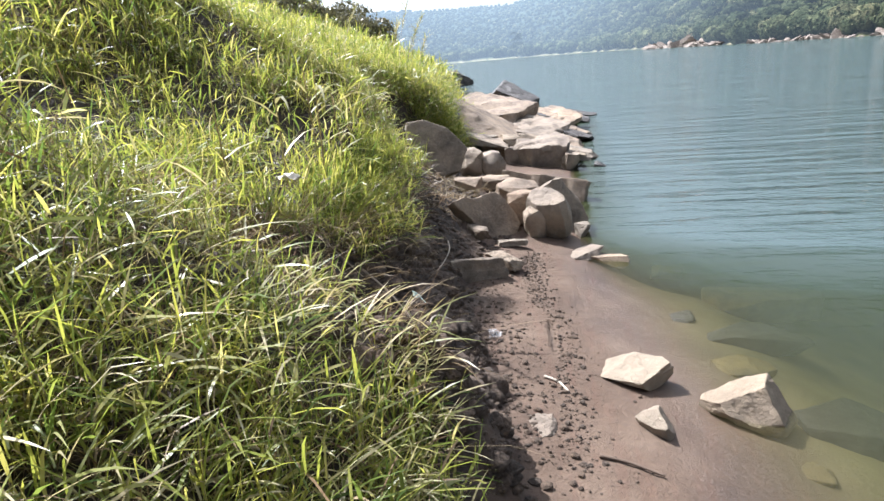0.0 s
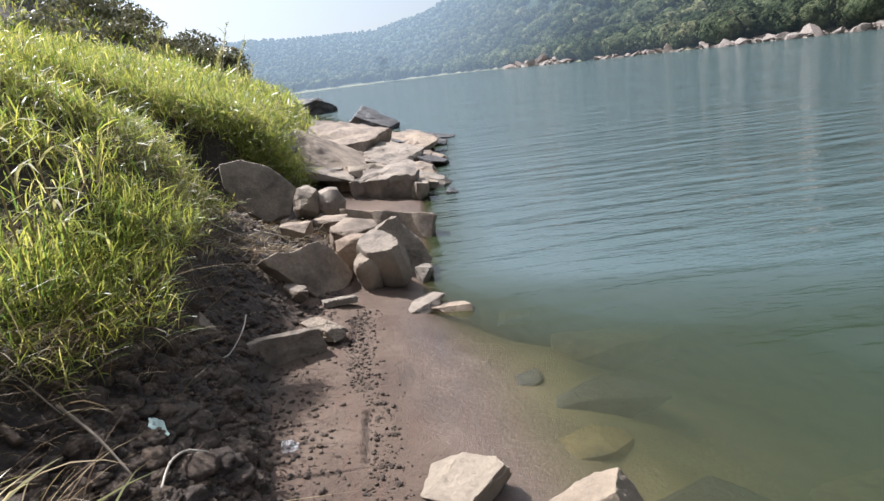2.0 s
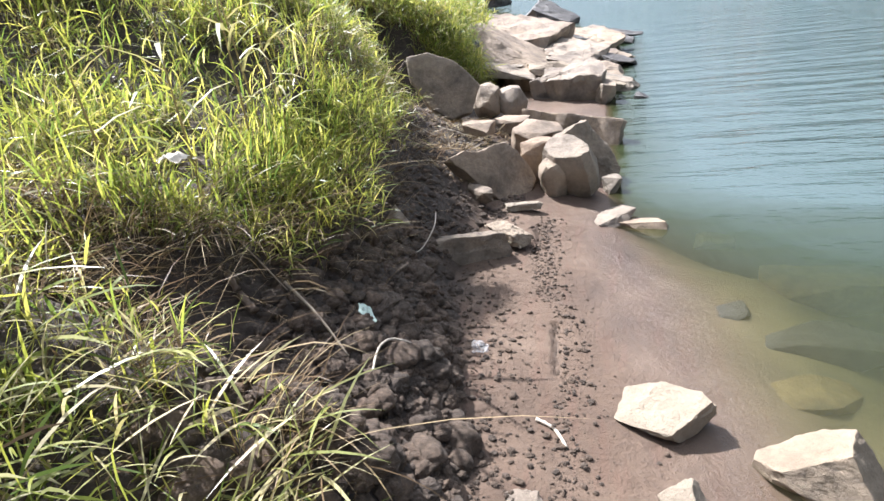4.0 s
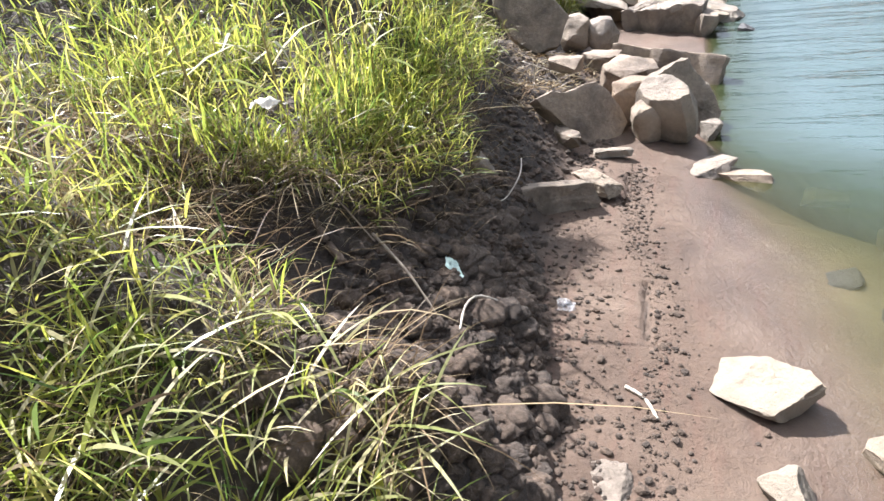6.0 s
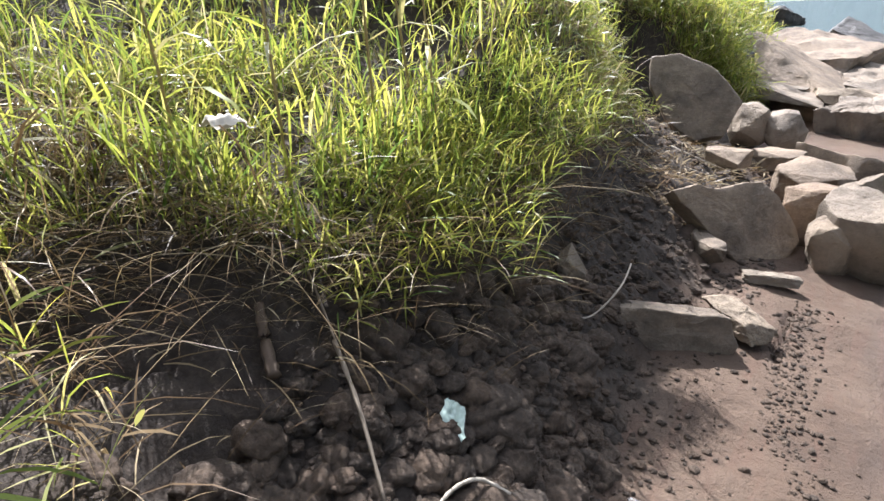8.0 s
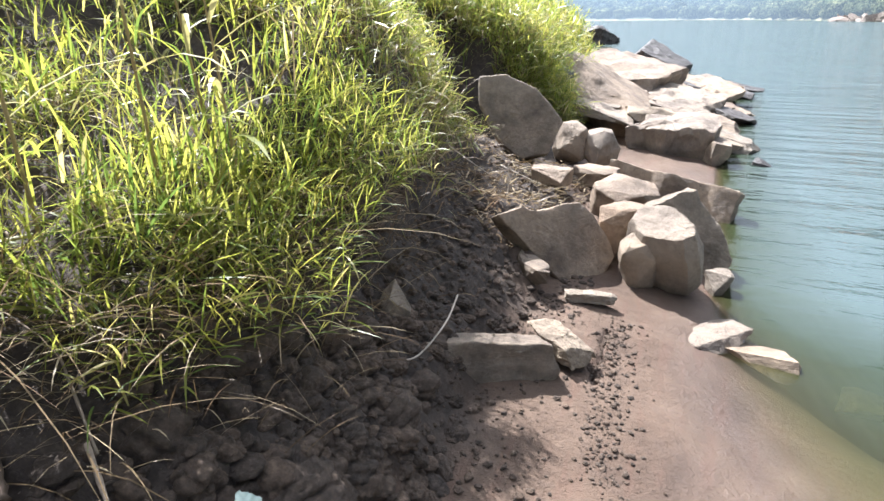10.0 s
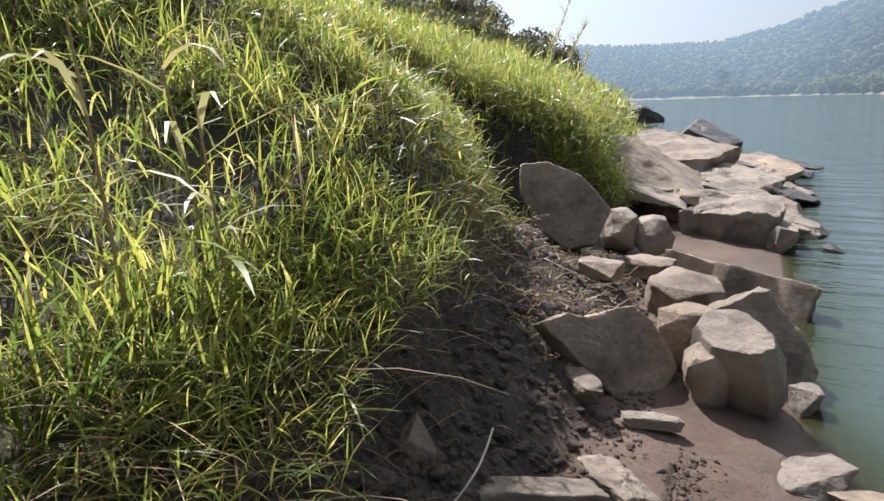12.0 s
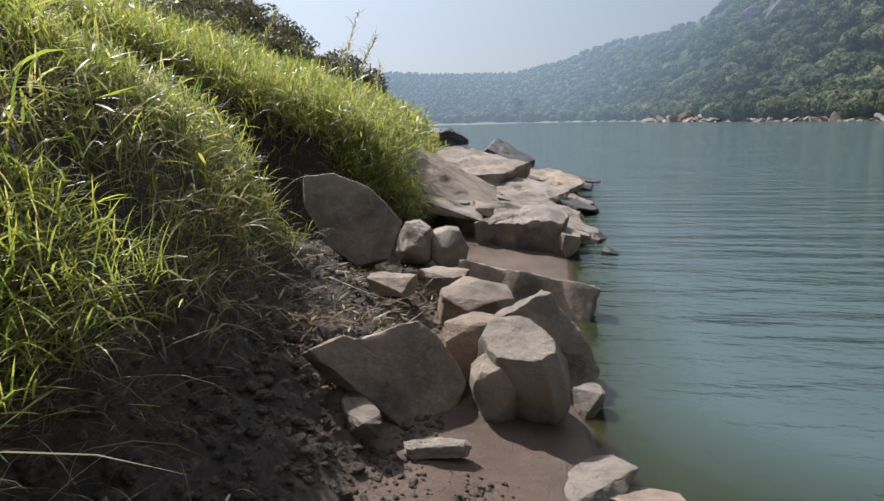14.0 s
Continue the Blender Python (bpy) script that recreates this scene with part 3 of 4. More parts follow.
def slab(name, outline, thick, m, seed, mat, label, lift=0.012, under=0.03, bulge=0.0):
    """A split plate of stone: an outline in its own plane (x right, y up), its face at z = 0, its back at -thick."""
    pts = np.array(outline, float)
    nxt = np.roll(pts, -1, 0)
    steps = np.linspace(0, 1, 10, endpoint=False)
    ring = (pts[:, None] * (1 - steps[None, :, None]) + nxt[:, None] * steps[None, :, None]).reshape(-1, 2)
    ring = ring * 0.6 + (np.roll(ring, 1, 0) + np.roll(ring, -1, 0)) * 0.2
    mid = ring.mean(0)
    k = len(ring)
    levels = [(q, 0.0) for q in (0.15, 0.3, 0.45, 0.6, 0.73, 0.84, 0.93)] + [(0.98, -0.003), (1.0, -0.012)]
    levels += [(1 - under * q ** 1.5 + bulge * math.sin(3.14 * q) - 0.015 * (j % 2), -thick * q) for j, q in enumerate((0.12, 0.24, 0.36, 0.48, 0.6, 0.72, 0.84, 0.95))]
    levels += [(0.9 - under, -thick), (0.4, -thick)]
    v = [np.array([[mid[0], mid[1], 0.0]])]
    for s, z in levels:
        xy = mid + (ring - mid) * s
        v.append(np.column_stack([xy, np.full(k, z)]))
    v = np.concatenate(v)
    v = np.vstack([v, [[mid[0], mid[1], -thick]]])
    d = noise3(v, 5, seed) - 0.9 * np.abs(noise3(v, 11, seed + 5))
    v[:, 2] += d * lift
    v[:, 0] += noise3(v, 9, seed + 1) * lift * 0.8
    v[:, 1] += noise3(v, 9, seed + 2) * lift * 0.8
    i = np.arange(k)
    j = (i + 1) % k
    tris = [np.stack([np.zeros(k, int), 1 + i, 1 + j], -1)]
    last = 1 + (len(levels) - 1) * k
    tris.append(np.stack([np.full(k, len(v) - 1), last + j, last + i], -1))
    quads = [np.stack([1 + a * k + i, 1 + (a + 1) * k + i, 1 + (a + 1) * k + j, 1 + a * k + j], -1) for a in range(len(levels) - 1)]
    me = mesh_from(name, v, [np.concatenate(tris), np.concatenate(quads)], mat, True)
    me.set_sharp_from_angle(angle=radians(26))
    ob = new(name, me)
    ob.matrix_world = m
    return tagged(ob, label, "rock")


def facing(origin, right, up):
    """A pose whose x runs along right and whose y leans towards up."""
    r = Vector(right).normalized()
    n = r.cross(Vector(up)).normalized()
    u = n.cross(r)
    return Matrix(((r.x, u.x, n.x, origin[0]), (r.y, u.y, n.y, origin[1]), (r.z, u.z, n.z, origin[2]), (0, 0, 0, 1)))


# the split slab that leans in front of the rock pile
slab("leaning_slab", [(0, 0), (0.16, 0.02), (0.27, -0.015), (0.45, 0.0), (0.60, 0.005), (0.69, -0.08), (0.82, -0.35), (0.71, -0.43),
                      (0.58, -0.54), (0.40, -0.50), (0.33, -0.41), (0.10, -0.13)], 0.12,
     facing((-0.141, 5.179, 0.55), (0.345, 0.489, -0.037), (-0.27, 0.30, 0.9)), 3, ROCK, "split grey-brown sandstone slab leaning against boulders")
slab("capped_boulder", [(-0.07, 0.1), (-0.03, 0.19), (0.05, 0.24), (0.18, 0.18), (0.29, 0.0), (0.275, -0.09), (0.22, -0.14), (0.13, -0.12), (0.02, -0.08)], 0.40,
     facing((0.55, 5.62, 0.42), (0.9, 0.0, 0.15), (-0.045, 0.832, 0.27)), 4, ROCK, "brown boulder with a flat sunlit broken top", 0.016, 0.0, 0.2)
rock("lobe_boulder", (0.565, 5.64, 0.02), (0.24, 0.26, 0.36), 10, 14, 0.0, 16, (6, -8), None, 0.04, ROCK, "smooth upright boulder wedged beside the capped one")
rock("cracked_boulder", (0.43, 5.90, 0.10), (0.27, 0.28, 0.36), -20, 25, 0.4, 8, (0, 0), None, 0.06, ROCK_RED, "small cracked reddish boulder behind the slab")
slab("ridge_boulder", [(-0.05, 0.0), (0.16, 0.09), (0.42, 0.2), (0.45, 0.11), (0.53, 0.02), (0.61, -0.11), (0.66, -0.25), (0.60, -0.37), (0.4, -0.5), (0.05, -0.45)], 0.13,
     facing((0.44, 5.98, 0.34), (0.75, 0.28, 0.0), (-0.1, 0.26, 0.9)), 9, ROCK, "upright grey stone plate standing at the waterline", 0.02, -0.02)
rock("wedge_stone", (1.01, 5.86, -0.01), (0.15, 0.14, 0.14), 30, 31, 0.3, 7, mat=ROCK_PALE, label="small pale wedge stone at the waterline")
slab("ledge_rock", [(0, 0), (0.25, 0.03), (0.5, -0.02), (0.8, 0.02), (1.07, -0.01), (1.08, 0.16), (0.9, 0.27), (0.45, 0.24), (0.1, 0.2)], 0.42,
     facing((0.12, 7.5, 0.38), (1.02, -0.22, -0.13), (0.2, 1.0, -0.32)), 17, ROCK, "long flat ledge of grey rock reaching into the water", 0.014)
rock("tan_boulder", (0.34, 6.78, 0.10), (0.50, 0.46, 0.28), 15, 41, 0.3, 7, (6, 0), None, 0.05, ROCK_RED, "squat tan boulder on bare sandy ground")
slab("flat_block", [(0, 0), (0.2, 0.07), (0.42, -0.03), (0.62, 0.04), (0.95, 0.02), (1.02, 0.35), (0.92, 0.95), (0.5, 1.05), (0.22, 0.95), (0.15, 0.4)], 0.5,
     facing((0.02, 9.3, 0.36), (1.0, 0.0, 0.02), (0.0, 1.0, 0.06)), 12, ROCK, "flat-topped rock block with a dark undercut front", 0.035, 0.16)
rock("flat_block", (1.0, 9.42, -0.05), (0.24, 0.42, 0.36), 10, 52, 0.6, 6, (0, 5), 0.7, 0.06, ROCK, "narrow rock block at the end of the flat one")
rock("round_boulder", (-0.30, 7.92, 0.24), (0.36, 0.34, 0.38), 10, 19, 0.1, 12, mat=ROCK, label="rounded pale-edged boulder at the grass foot")
rock("round_boulder", (-0.05, 7.95, 0.20), (0.34, 0.34, 0.36), 40, 20, 0.1, 12, mat=ROCK, label="rounded pale-edged boulder at the grass foot")
rock("low_stone", (0.03, 7.35, 0.18), (0.40, 0.22, 0.16), -12, 22, 0.4, 6, mat=ROCK_RED, label="low tan stone among bare soil")
rock("low_stone", (-0.22, 6.72, 0.32), (0.34, 0.24, 0.14), -18, 23, 0.4, 7, mat=ROCK, label="flat grey stone among dry litter")
slab("slanting_slab", [(-0.01, 0.01), (0.21, 0.04), (0.48, -0.06), (0.62, -0.2), (0.73, -0.33), (0.67, -0.46), (0.63, -0.6), (0.40, -0.66), (0.18, -0.5), (0.0, -0.2)], 0.3,
     facing((-0.98, 7.22, 1.05), (0.92, 0.25, -0.05), (-0.12, 0.3, 0.9)), 8, ROCK, "large dark slanting slab half under overhanging grass", 0.01)
rock("brown_outcrop", (-0.6, 10.9, 0.0), (1.7, 2.2, 1.05), 12, 33, 0.3, 7, (0, 6), None, 0.08, ROCK_RED, "bulky brown outcrop sloping out from the grassy bank", planes=(((0.55, -0.2, 0.75), 0.42), ((0.2, -0.7, 0.6), 0.55)))
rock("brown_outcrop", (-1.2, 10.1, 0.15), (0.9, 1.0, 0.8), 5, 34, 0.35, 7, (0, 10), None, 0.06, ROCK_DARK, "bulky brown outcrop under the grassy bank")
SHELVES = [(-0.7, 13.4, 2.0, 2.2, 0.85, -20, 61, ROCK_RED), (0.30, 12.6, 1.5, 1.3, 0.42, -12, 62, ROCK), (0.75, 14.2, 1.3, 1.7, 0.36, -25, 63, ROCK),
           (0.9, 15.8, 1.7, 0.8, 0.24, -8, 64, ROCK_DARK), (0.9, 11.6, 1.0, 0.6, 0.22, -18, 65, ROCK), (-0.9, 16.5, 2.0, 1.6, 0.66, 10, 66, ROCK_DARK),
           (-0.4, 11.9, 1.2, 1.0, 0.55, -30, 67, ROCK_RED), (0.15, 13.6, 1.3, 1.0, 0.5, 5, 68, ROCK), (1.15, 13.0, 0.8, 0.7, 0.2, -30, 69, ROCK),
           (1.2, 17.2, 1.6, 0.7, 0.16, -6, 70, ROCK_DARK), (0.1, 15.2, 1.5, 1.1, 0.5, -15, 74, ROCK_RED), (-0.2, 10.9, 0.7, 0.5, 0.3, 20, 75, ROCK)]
for x, y, a, b, c, yaw, seed, mat in SHELVES:
    rock("rock_shelf", (x, y, -0.06), (a, b, c), yaw, seed, 0.6, 8, (4, 8), 0.6, 0.16, mat, "broad sloping rock shelf stepping down to the river")
rng1 = np.random.default_rng(140)
for k in range(34):
    yy = float(rng1.uniform(9.9, 17.5))
    xx = float(rng1.uniform(foot(yy) - 0.1, edge(yy) + 0.1))
    rise = float(np.interp(edge(yy) - xx, [0, 0.6, 2.0], [0.0, 0.16, 0.42]))
    a, c = float(rng1.uniform(0.3, 0.95)), float(rng1.uniform(0.14, 0.3))
    rock("rock_plate", (xx, yy, rise - 0.05), (a, a * float(rng1.uniform(0.5, 0.9)), c), float(rng1.uniform(-40, 15)), 900 + k, 0.5, 5, (float(rng1.uniform(-4, 8)), float(rng1.uniform(4, 16))), 0.6, 0.1,
         (ROCK, ROCK_RED, ROCK_PALE, ROCK_DARK)[int(rng1.choice(4, p=(0.4, 0.3, 0.15, 0.15)))], "broken sandstone plate on the stepped rock shelf")
rock("black_rock", (-0.65, 22.5, -0.05), (2.3, 1.3, 1.5), -22, 71, 0.2, 4, (0, 6), None, 0.12, ROCK_DARK, "jagged black rock standing in the shallows", 0.5, (((0.42, -0.1, 0.9), 0.38), ((-0.8, -0.2, 0.5), 0.6)))
rock("black_rock", (-2.3, 21.5, -0.05), (2.1, 1.3, 0.95), -8, 172, 0.0, 5, (0, 8), None, 0.15, ROCK_DARK, "low black rock against the grassy point", 0.35, (((0.35, -0.1, 0.9), 0.4), ((-0.5, -0.3, 0.8), 0.5)))
rock("black_rock", (-1.5, 19.3, -0.05), (1.9, 1.1, 0.62), -12, 174, 0.2, 6, (0, 6), None, 0.15, ROCK_DARK, "low dark rock beside the jagged one", 0.1, (((0.3, -0.2, 0.9), 0.45),))
rock("black_rock", (-5.9, 42, -0.05), (3.5, 2.0, 1.9), -6, 73, 0.1, 5, (0, 4), None, 0.14, ROCK_DARK, "long black rock lying off the point", 0.75)
rock("lone_stone", (1.49, 9.45, -0.06), (0.24, 0.14, 0.12), -10, 81, 0.0, 7, (0, 12), mat=ROCK_DARK, planes=(((0.5, 0, 0.8), 0.3),), label="small dark stone poking out of the water")
rock("shore_stone", (1.0, 5.22, -0.035), (0.36, 0.30, 0.14), 35, 82, 0.3, 8, (0, 0), mat=ROCK, planes=(((-0.32, 0.22, 0.9), 0.2), ((-0.05, -0.9, 0.35), 0.5)), rough=0.1, label="broken grey-brown stone at the waterline")
rock("shore_stone", (1.2, 5.12, -0.06), (0.34, 0.22, 0.14), -15, 83, 0.3, 8, (0, 0), mat=ROCK, planes=(((-0.2, 0.25, 0.9), 0.25), ((0.1, -0.9, 0.3), 0.5)), label="broken grey-brown stone at the waterline")
slab("long_slab", [(0, 0), (0.2, 0.012), (0.42, 0.0), (0.575, -0.005), (0.625, -0.12), (0.60, -0.16), (0.3, -0.20), (0.0, -0.22), (-0.03, -0.1)], 0.14,
     facing((-0.124, 4.085, 0.35), (0.479, 0.335, -0.07), (-0.10, 0.14, 0.9)), 15, ROCK, "long grey-brown stone slab half buried in soil")
rock("flat_stone", (0.33, 4.60, 0.14), (0.36, 0.18, 0.10), -28, 84, 0.3, 5, (0, 6), 0.7, 0.14, ROCK_PALE, label="flat pale stone beside the mud crack")
rock("flat_stone", (0.37, 5.17, 0.12), (0.28, 0.12, 0.06), 14, 85, 0.2, 6, (0, 4), None, 0.12, ROCK_PALE, label="thin pale stone in the slab's shade")
rock("narrow_stone", (0.04, 5.20, 0.19), (0.13, 0.36, 0.13), 32, 86, 0.4, 6, mat=ROCK, label="narrow shaded stone under the slab")
rock("pointed_stone", (-0.22, 4.12, float(land(-0.22, 4.12)) - 0.04), (0.16, 0.12, 0.19), 20, 87, 0.0, 6, mat=ROCK, planes=(((0.6, -0.2, 0.65), 0.3), ((-0.6, -0.1, 0.7), 0.35)), label="small pointed stone in the bank")
rock("beach_stone", (1.09, 3.07, -0.02), (0.42, 0.26, 0.18), -22, 91, 0.4, 6, (8, -6), 0.45, 0.09, ROCK_PALE, "pale flat-topped stone on wet mud", planes=(((-0.3, -0.6, -0.5), 0.5), ((-0.55, 0.1, 0.6), 0.5)))
rock("beach_stone", (1.62, 2.85, -0.08), (0.42, 0.32, 0.30), -32, 92, 0.1, 5, (4, 6), None, 0.11, ROCK_PALE, "pale pointed stone standing in the shallows", planes=(((-0.62, -0.05, 0.75), 0.22), ((0.25, -0.75, 0.5), 0.36), ((0.75, 0.1, 0.45), 0.5)))
rock("beach_stone", (1.16, 2.62, -0.01), (0.18, 0.18, 0.17), 30, 93, 0.15, 6, (0, 10), None, 0.09, ROCK_PALE, "small angular stone on wet mud", planes=(((-0.6, -0.1, 0.7), 0.4), ((0.6, -0.4, 0.6), 0.45)))
rock("beach_stone", (0.61, 2.47, 0.05), (0.26, 0.18, 0.08), 35, 94, 0.1, 8, (0, 0), None, 0.12, ROCK, "half buried stone at the bank's foot")
SUNK = [(1.50, 4.08, 0.34, 0.22, 0.16, 20, 101), (1.75, 3.42, 0.5, 0.24, 0.16, 12, 102), (1.50, 3.66, 0.16, 0.12, 0.08, 0, 103), (1.62, 5.05, 0.3, 0.22, 0.1, 0, 104),
        (2.15, 2.9, 0.6, 0.4, 0.3, 10, 105), (1.72, 2.52, 0.32, 0.16, 0.1, -10, 106), (2.3, 2.35, 0.7, 0.45, 0.35, 30, 107), (2.75, 2.8, 0.6, 0.5, 0.3, 0, 108), (1.95, 3.85, 0.7, 0.3, 0.2, 5, 109), (2.2, 4.5, 0.8, 0.3, 0.25, -8, 110)]
for x, y, a, b, c, yaw, seed in SUNK:
    rock("sunken_stone", (x, y, -0.075 - 0.9 * c), (a, b, c), yaw, seed, 0.35, 6, (0, 0), None, 0.05, ROCK_DARK if seed % 2 else SILT, "silt-covered stone lying under shallow water")


# ---------------------------------------------------------------- soil clods, pebbles
def lumps(name, places, sizes, base, mat, label, category, seed, squash=0.75, rough=0.16):
    rng = np.random.default_rng(seed)
    v0, f0 = base
    n, k = len(places), len(v0)
    d = np.ones((n, k))
    for j in range(9):
        way = rng.normal(size=(n, 3))
        way /= np.linalg.norm(way, axis=1, keepdims=True)
        often = 1.6 * 1.34 ** j
        wave = np.sin(often * (v0 @ way.T).T + rng.uniform(0, 6.28, (n, 1)))
        d += rough * 1.5 / often ** 0.75 * (np.abs(wave) * 1.6 - 1 if j > 2 else wave)
    d += rough * (0.08 if base is ICO4 else 0.35) * rng.normal(size=(n, k))
    scl = sizes[:, None, None] * np.stack([rng.uniform(0.8, 1.3, n), rng.uniform(0.8, 1.3, n), rng.uniform(0.7, 1.1, n) * squash], -1)[:, None]
    v = v0[None] * d[..., None] * scl
    a = rng.uniform(0, 6.28, n)
    c, s = np.cos(a)[:, None], np.sin(a)[:, None]
    w = np.stack([v[..., 0] * c - v[..., 1] * s, v[..., 0] * s + v[..., 1] * c, v[..., 2]], -1) + places[:, None]
    f = (f0[None] + (np.arange(n) * k)[:, None, None]).reshape(-1, 3)
    return tagged(new(name, mesh_from(name, w.reshape(-1, 3), f, mat, base is ICO4)), label, category, kind="stuff")


def clod_material():
    k = Mat("dark_soil_clods", 0.95)
    a = k.noise(45, 7, 0.7)
    col = k.ramp(a, (0.3, (0.038, 0.029, 0.022)), (0.55, (0.095, 0.071, 0.053)), (0.78, (0.19, 0.148, 0.112)))
    col = k.mix(1.0, col, k.ramp(k.geo.outputs["Random Per Island"], (0, (0.75, 0.75, 0.75)), (1, (1.35, 1.25, 1.15))), "MULTIPLY")
    k.colour(col)
    k.link(k.bump(k.noise(90, 7, 0.75), 0.012, 1.0), k.p.inputs["Normal"])
    return k.m


CLOD = clod_material()


def clods():
    rng = np.random.default_rng(21)
    n = 5200
    y = rng.uniform(1.9, 5.2, n)
    u = np.abs(rng.normal(0.30, 0.24, n)).clip(0, 0.66)
    y = np.where(rng.random(n) < 0.35, rng.uniform(2.2, 3.7, n), y)
    x = foot(y) - u
    s = rng.gamma(1.25, 0.0115, n).clip(0.004, 0.062) * np.interp(y, [3.6, 4.6], [1, 0.5])
    z = land(x, y) - s * 0.1
    p = np.stack([x, y, z], -1)
    big = s > 0.022
    lumps("soil_clods", p[big], s[big], ICO4, CLOD, "crumbled dark soil clods fallen from the bank", "soil", 22, 0.8, 0.2)
    lumps("soil_clods", p[~big], s[~big], ICO2, CLOD, "finely crumbled dark soil below the bank", "soil", 23, 0.8, 0.22)
    n = 2200
    y = rng.uniform(2.2, 5.1, n)
    along = rng.random(n) < 0.5
    cx = np.interp(y, [3.2, 3.64, 4.03, 4.58, 5.06], [0.74, 0.72, 0.6, 0.53, 0.52])
    x = np.where(along, cx + np.abs(rng.normal(0, 0.09, n)) - 0.02, foot(y) + np.abs(rng.normal(0, 0.2, n)))
    s = rng.gamma(1.6, 0.0024, n).clip(0.0018, 0.014)
    keep = x < edge(y) - 0.12
    x, y, s = x[keep], y[keep], s[keep]
    m = 420
    yc = rng.uniform(3.9, 5.0, m)
    xc = np.interp(yc, [3.64, 4.03, 4.58, 5.06], [0.68, 0.57, 0.5, 0.5]) + rng.normal(0.02, 0.035, m)
    sc = rng.gamma(1.5, 0.003, m).clip(0.002, 0.012)
    lumps("soil_crumbs", np.stack([xc, yc, land(xc, yc) + sc * 0.2], -1), sc, ICO2, CLOD, "dark crumbs heaped along the mud crack", "soil", 27)
    m = 480
    yd = rng.uniform(1.7, 3.6, m)
    xd = foot(yd) + 0.02 + np.abs(rng.normal(0.12, 0.2, m))
    sd = rng.gamma(1.4, 0.0042, m).clip(0.002, 0.018)
    lumps("soil_crumbs", np.stack([xd, yd, land(xd, yd) + sd * 0.2], -1), sd, ICO2, CLOD, "dark soil crumbs strewn at the bank's foot", "soil", 26)
    m = 1700
    yb = rng.uniform(4.6, 7.6, m)
    xb = foot(yb) + 0.25 - rng.random(m) * 1.1
    sb = rng.gamma(1.5, 0.006, m).clip(0.003, 0.03)
    lumps("soil_crumbs", np.stack([xb, yb, land(xb, yb)], -1), sb, ICO2, CLOD, "crumbled soil and small stones behind the slabs", "soil", 25)
    lumps("soil_crumbs", np.stack([x, y, land(x, y) + s * 0.3], -1), s, ICO2, CLOD, "small soil crumbs scattered over the mud", "soil", 24)


clods()


# ---------------------------------------------------------------- grass
def blades(name, root, heading, length, width, lean, droop, mat, label, category="grass", rows=5):
    """Bent tapered leaves. lean: how far the base leans off upright; droop: how much more the tip bends over (radians)."""
    n = len(root)
    t = np.linspace(0, 1, rows)
    ang = lean[:, None] + droop[:, None] * t[None] ** 1.3
    seg = (length / (rows - 1))[:, None]
    h = np.concatenate([np.zeros((n, 1)), np.cumsum(np.sin(ang[:, :-1]) * seg, 1)], 1)
    v = np.concatenate([np.zeros((n, 1)), np.cumsum(np.cos(ang[:, :-1]) * seg, 1)], 1)
    hx, hy = np.cos(heading)[:, None], np.sin(heading)[:, None]
    mid = np.stack([root[:, 0:1] + h * hx, root[:, 1:2] + h * hy, root[:, 2:3] + v], -1)
    w = width[:, None] * np.array([0.55, 1.0, 0.9, 0.6, 0.0])[None, :rows] * 0.5
    twist = np.random.default_rng(len(root)).uniform(-0.9, 0.9, n)[:, None]
    side = np.stack([-hy * np.cos(twist) + 0 * h, hx * np.cos(twist) + 0 * h, np.sin(twist) + 0 * h], -1)
    left, right = mid - side * w[..., None], mid + side * w[..., None]
    verts = np.concatenate([np.stack([left[:, :-1], right[:, :-1]], 2).reshape(n, -1, 3), mid[:, -1:]], 1)
    k = verts.shape[1]
    base = (np.arange(n) * k)[:, None]
    q = np.concatenate([base + np.array([[2 * a, 2 * a + 1, 2 * a + 3, 2 * a + 2]]) for a in range(rows - 2)], 0)
    tr = base + np.array([[k - 3, k - 2, k - 1]])
    me = mesh_from(name, verts.reshape(-1, 3), [q, tr], mat, True)
    return tagged(new(name, me), label, category, kind="stuff")


def turf(name, seed, y0, y1, depth, count, length, width, mat, label, tuft=16, spread_r=0.045, rows=5, start=0.0):
    rng = np.random.default_rng(seed)
    m = count // tuft
    y = rng.uniform(y0, y1, m)
    g = grass_line(y) + 0.1 * vnoise(y, y * 0, 2.6, 91)
    u = g - 0.08 + start + depth * rng.random(m) ** 1.45
    x = foot(y) - u
    clump = vnoise(x, y, 2.6 if y1 < 13 else 0.9, 93)
    keep = (clump > -0.45) | (rng.random(m) < 0.35)
    x, y, clump = x[keep], y[keep], clump[keep]
    m = len(x)
    cx = np.repeat(x, tuft) + rng.normal(0, spread_r, m * tuft)
    cy = np.repeat(y, tuft) + rng.normal(0, spread_r, m * tuft)
    up = np.repeat(rng.uniform(0.6, 1.2, m) * (1 + 0.4 * clump), tuft)
    cz = land(cx, cy) - 0.01 + length * 0.85 * up * rng.random(m * tuft) ** 1.3
    ln = length * up * rng.uniform(0.4, 1.15, m * tuft)
    head = np.repeat(rng.normal(-0.45, 0.8, m), tuft) + rng.uniform(-2.6, 2.6, m * tuft)
    lean = np.abs(rng.normal(0.55, 0.42, m * tuft))
    droop = rng.gamma(2.0, 0.5, m * tuft).clip(0.05, 2.2)
    wd = width * rng.uniform(0.4, 1.3, m * tuft)
    return blades(name, np.stack([cx, cy, cz], -1), head, ln, wd, lean, droop, mat, label, rows=rows)


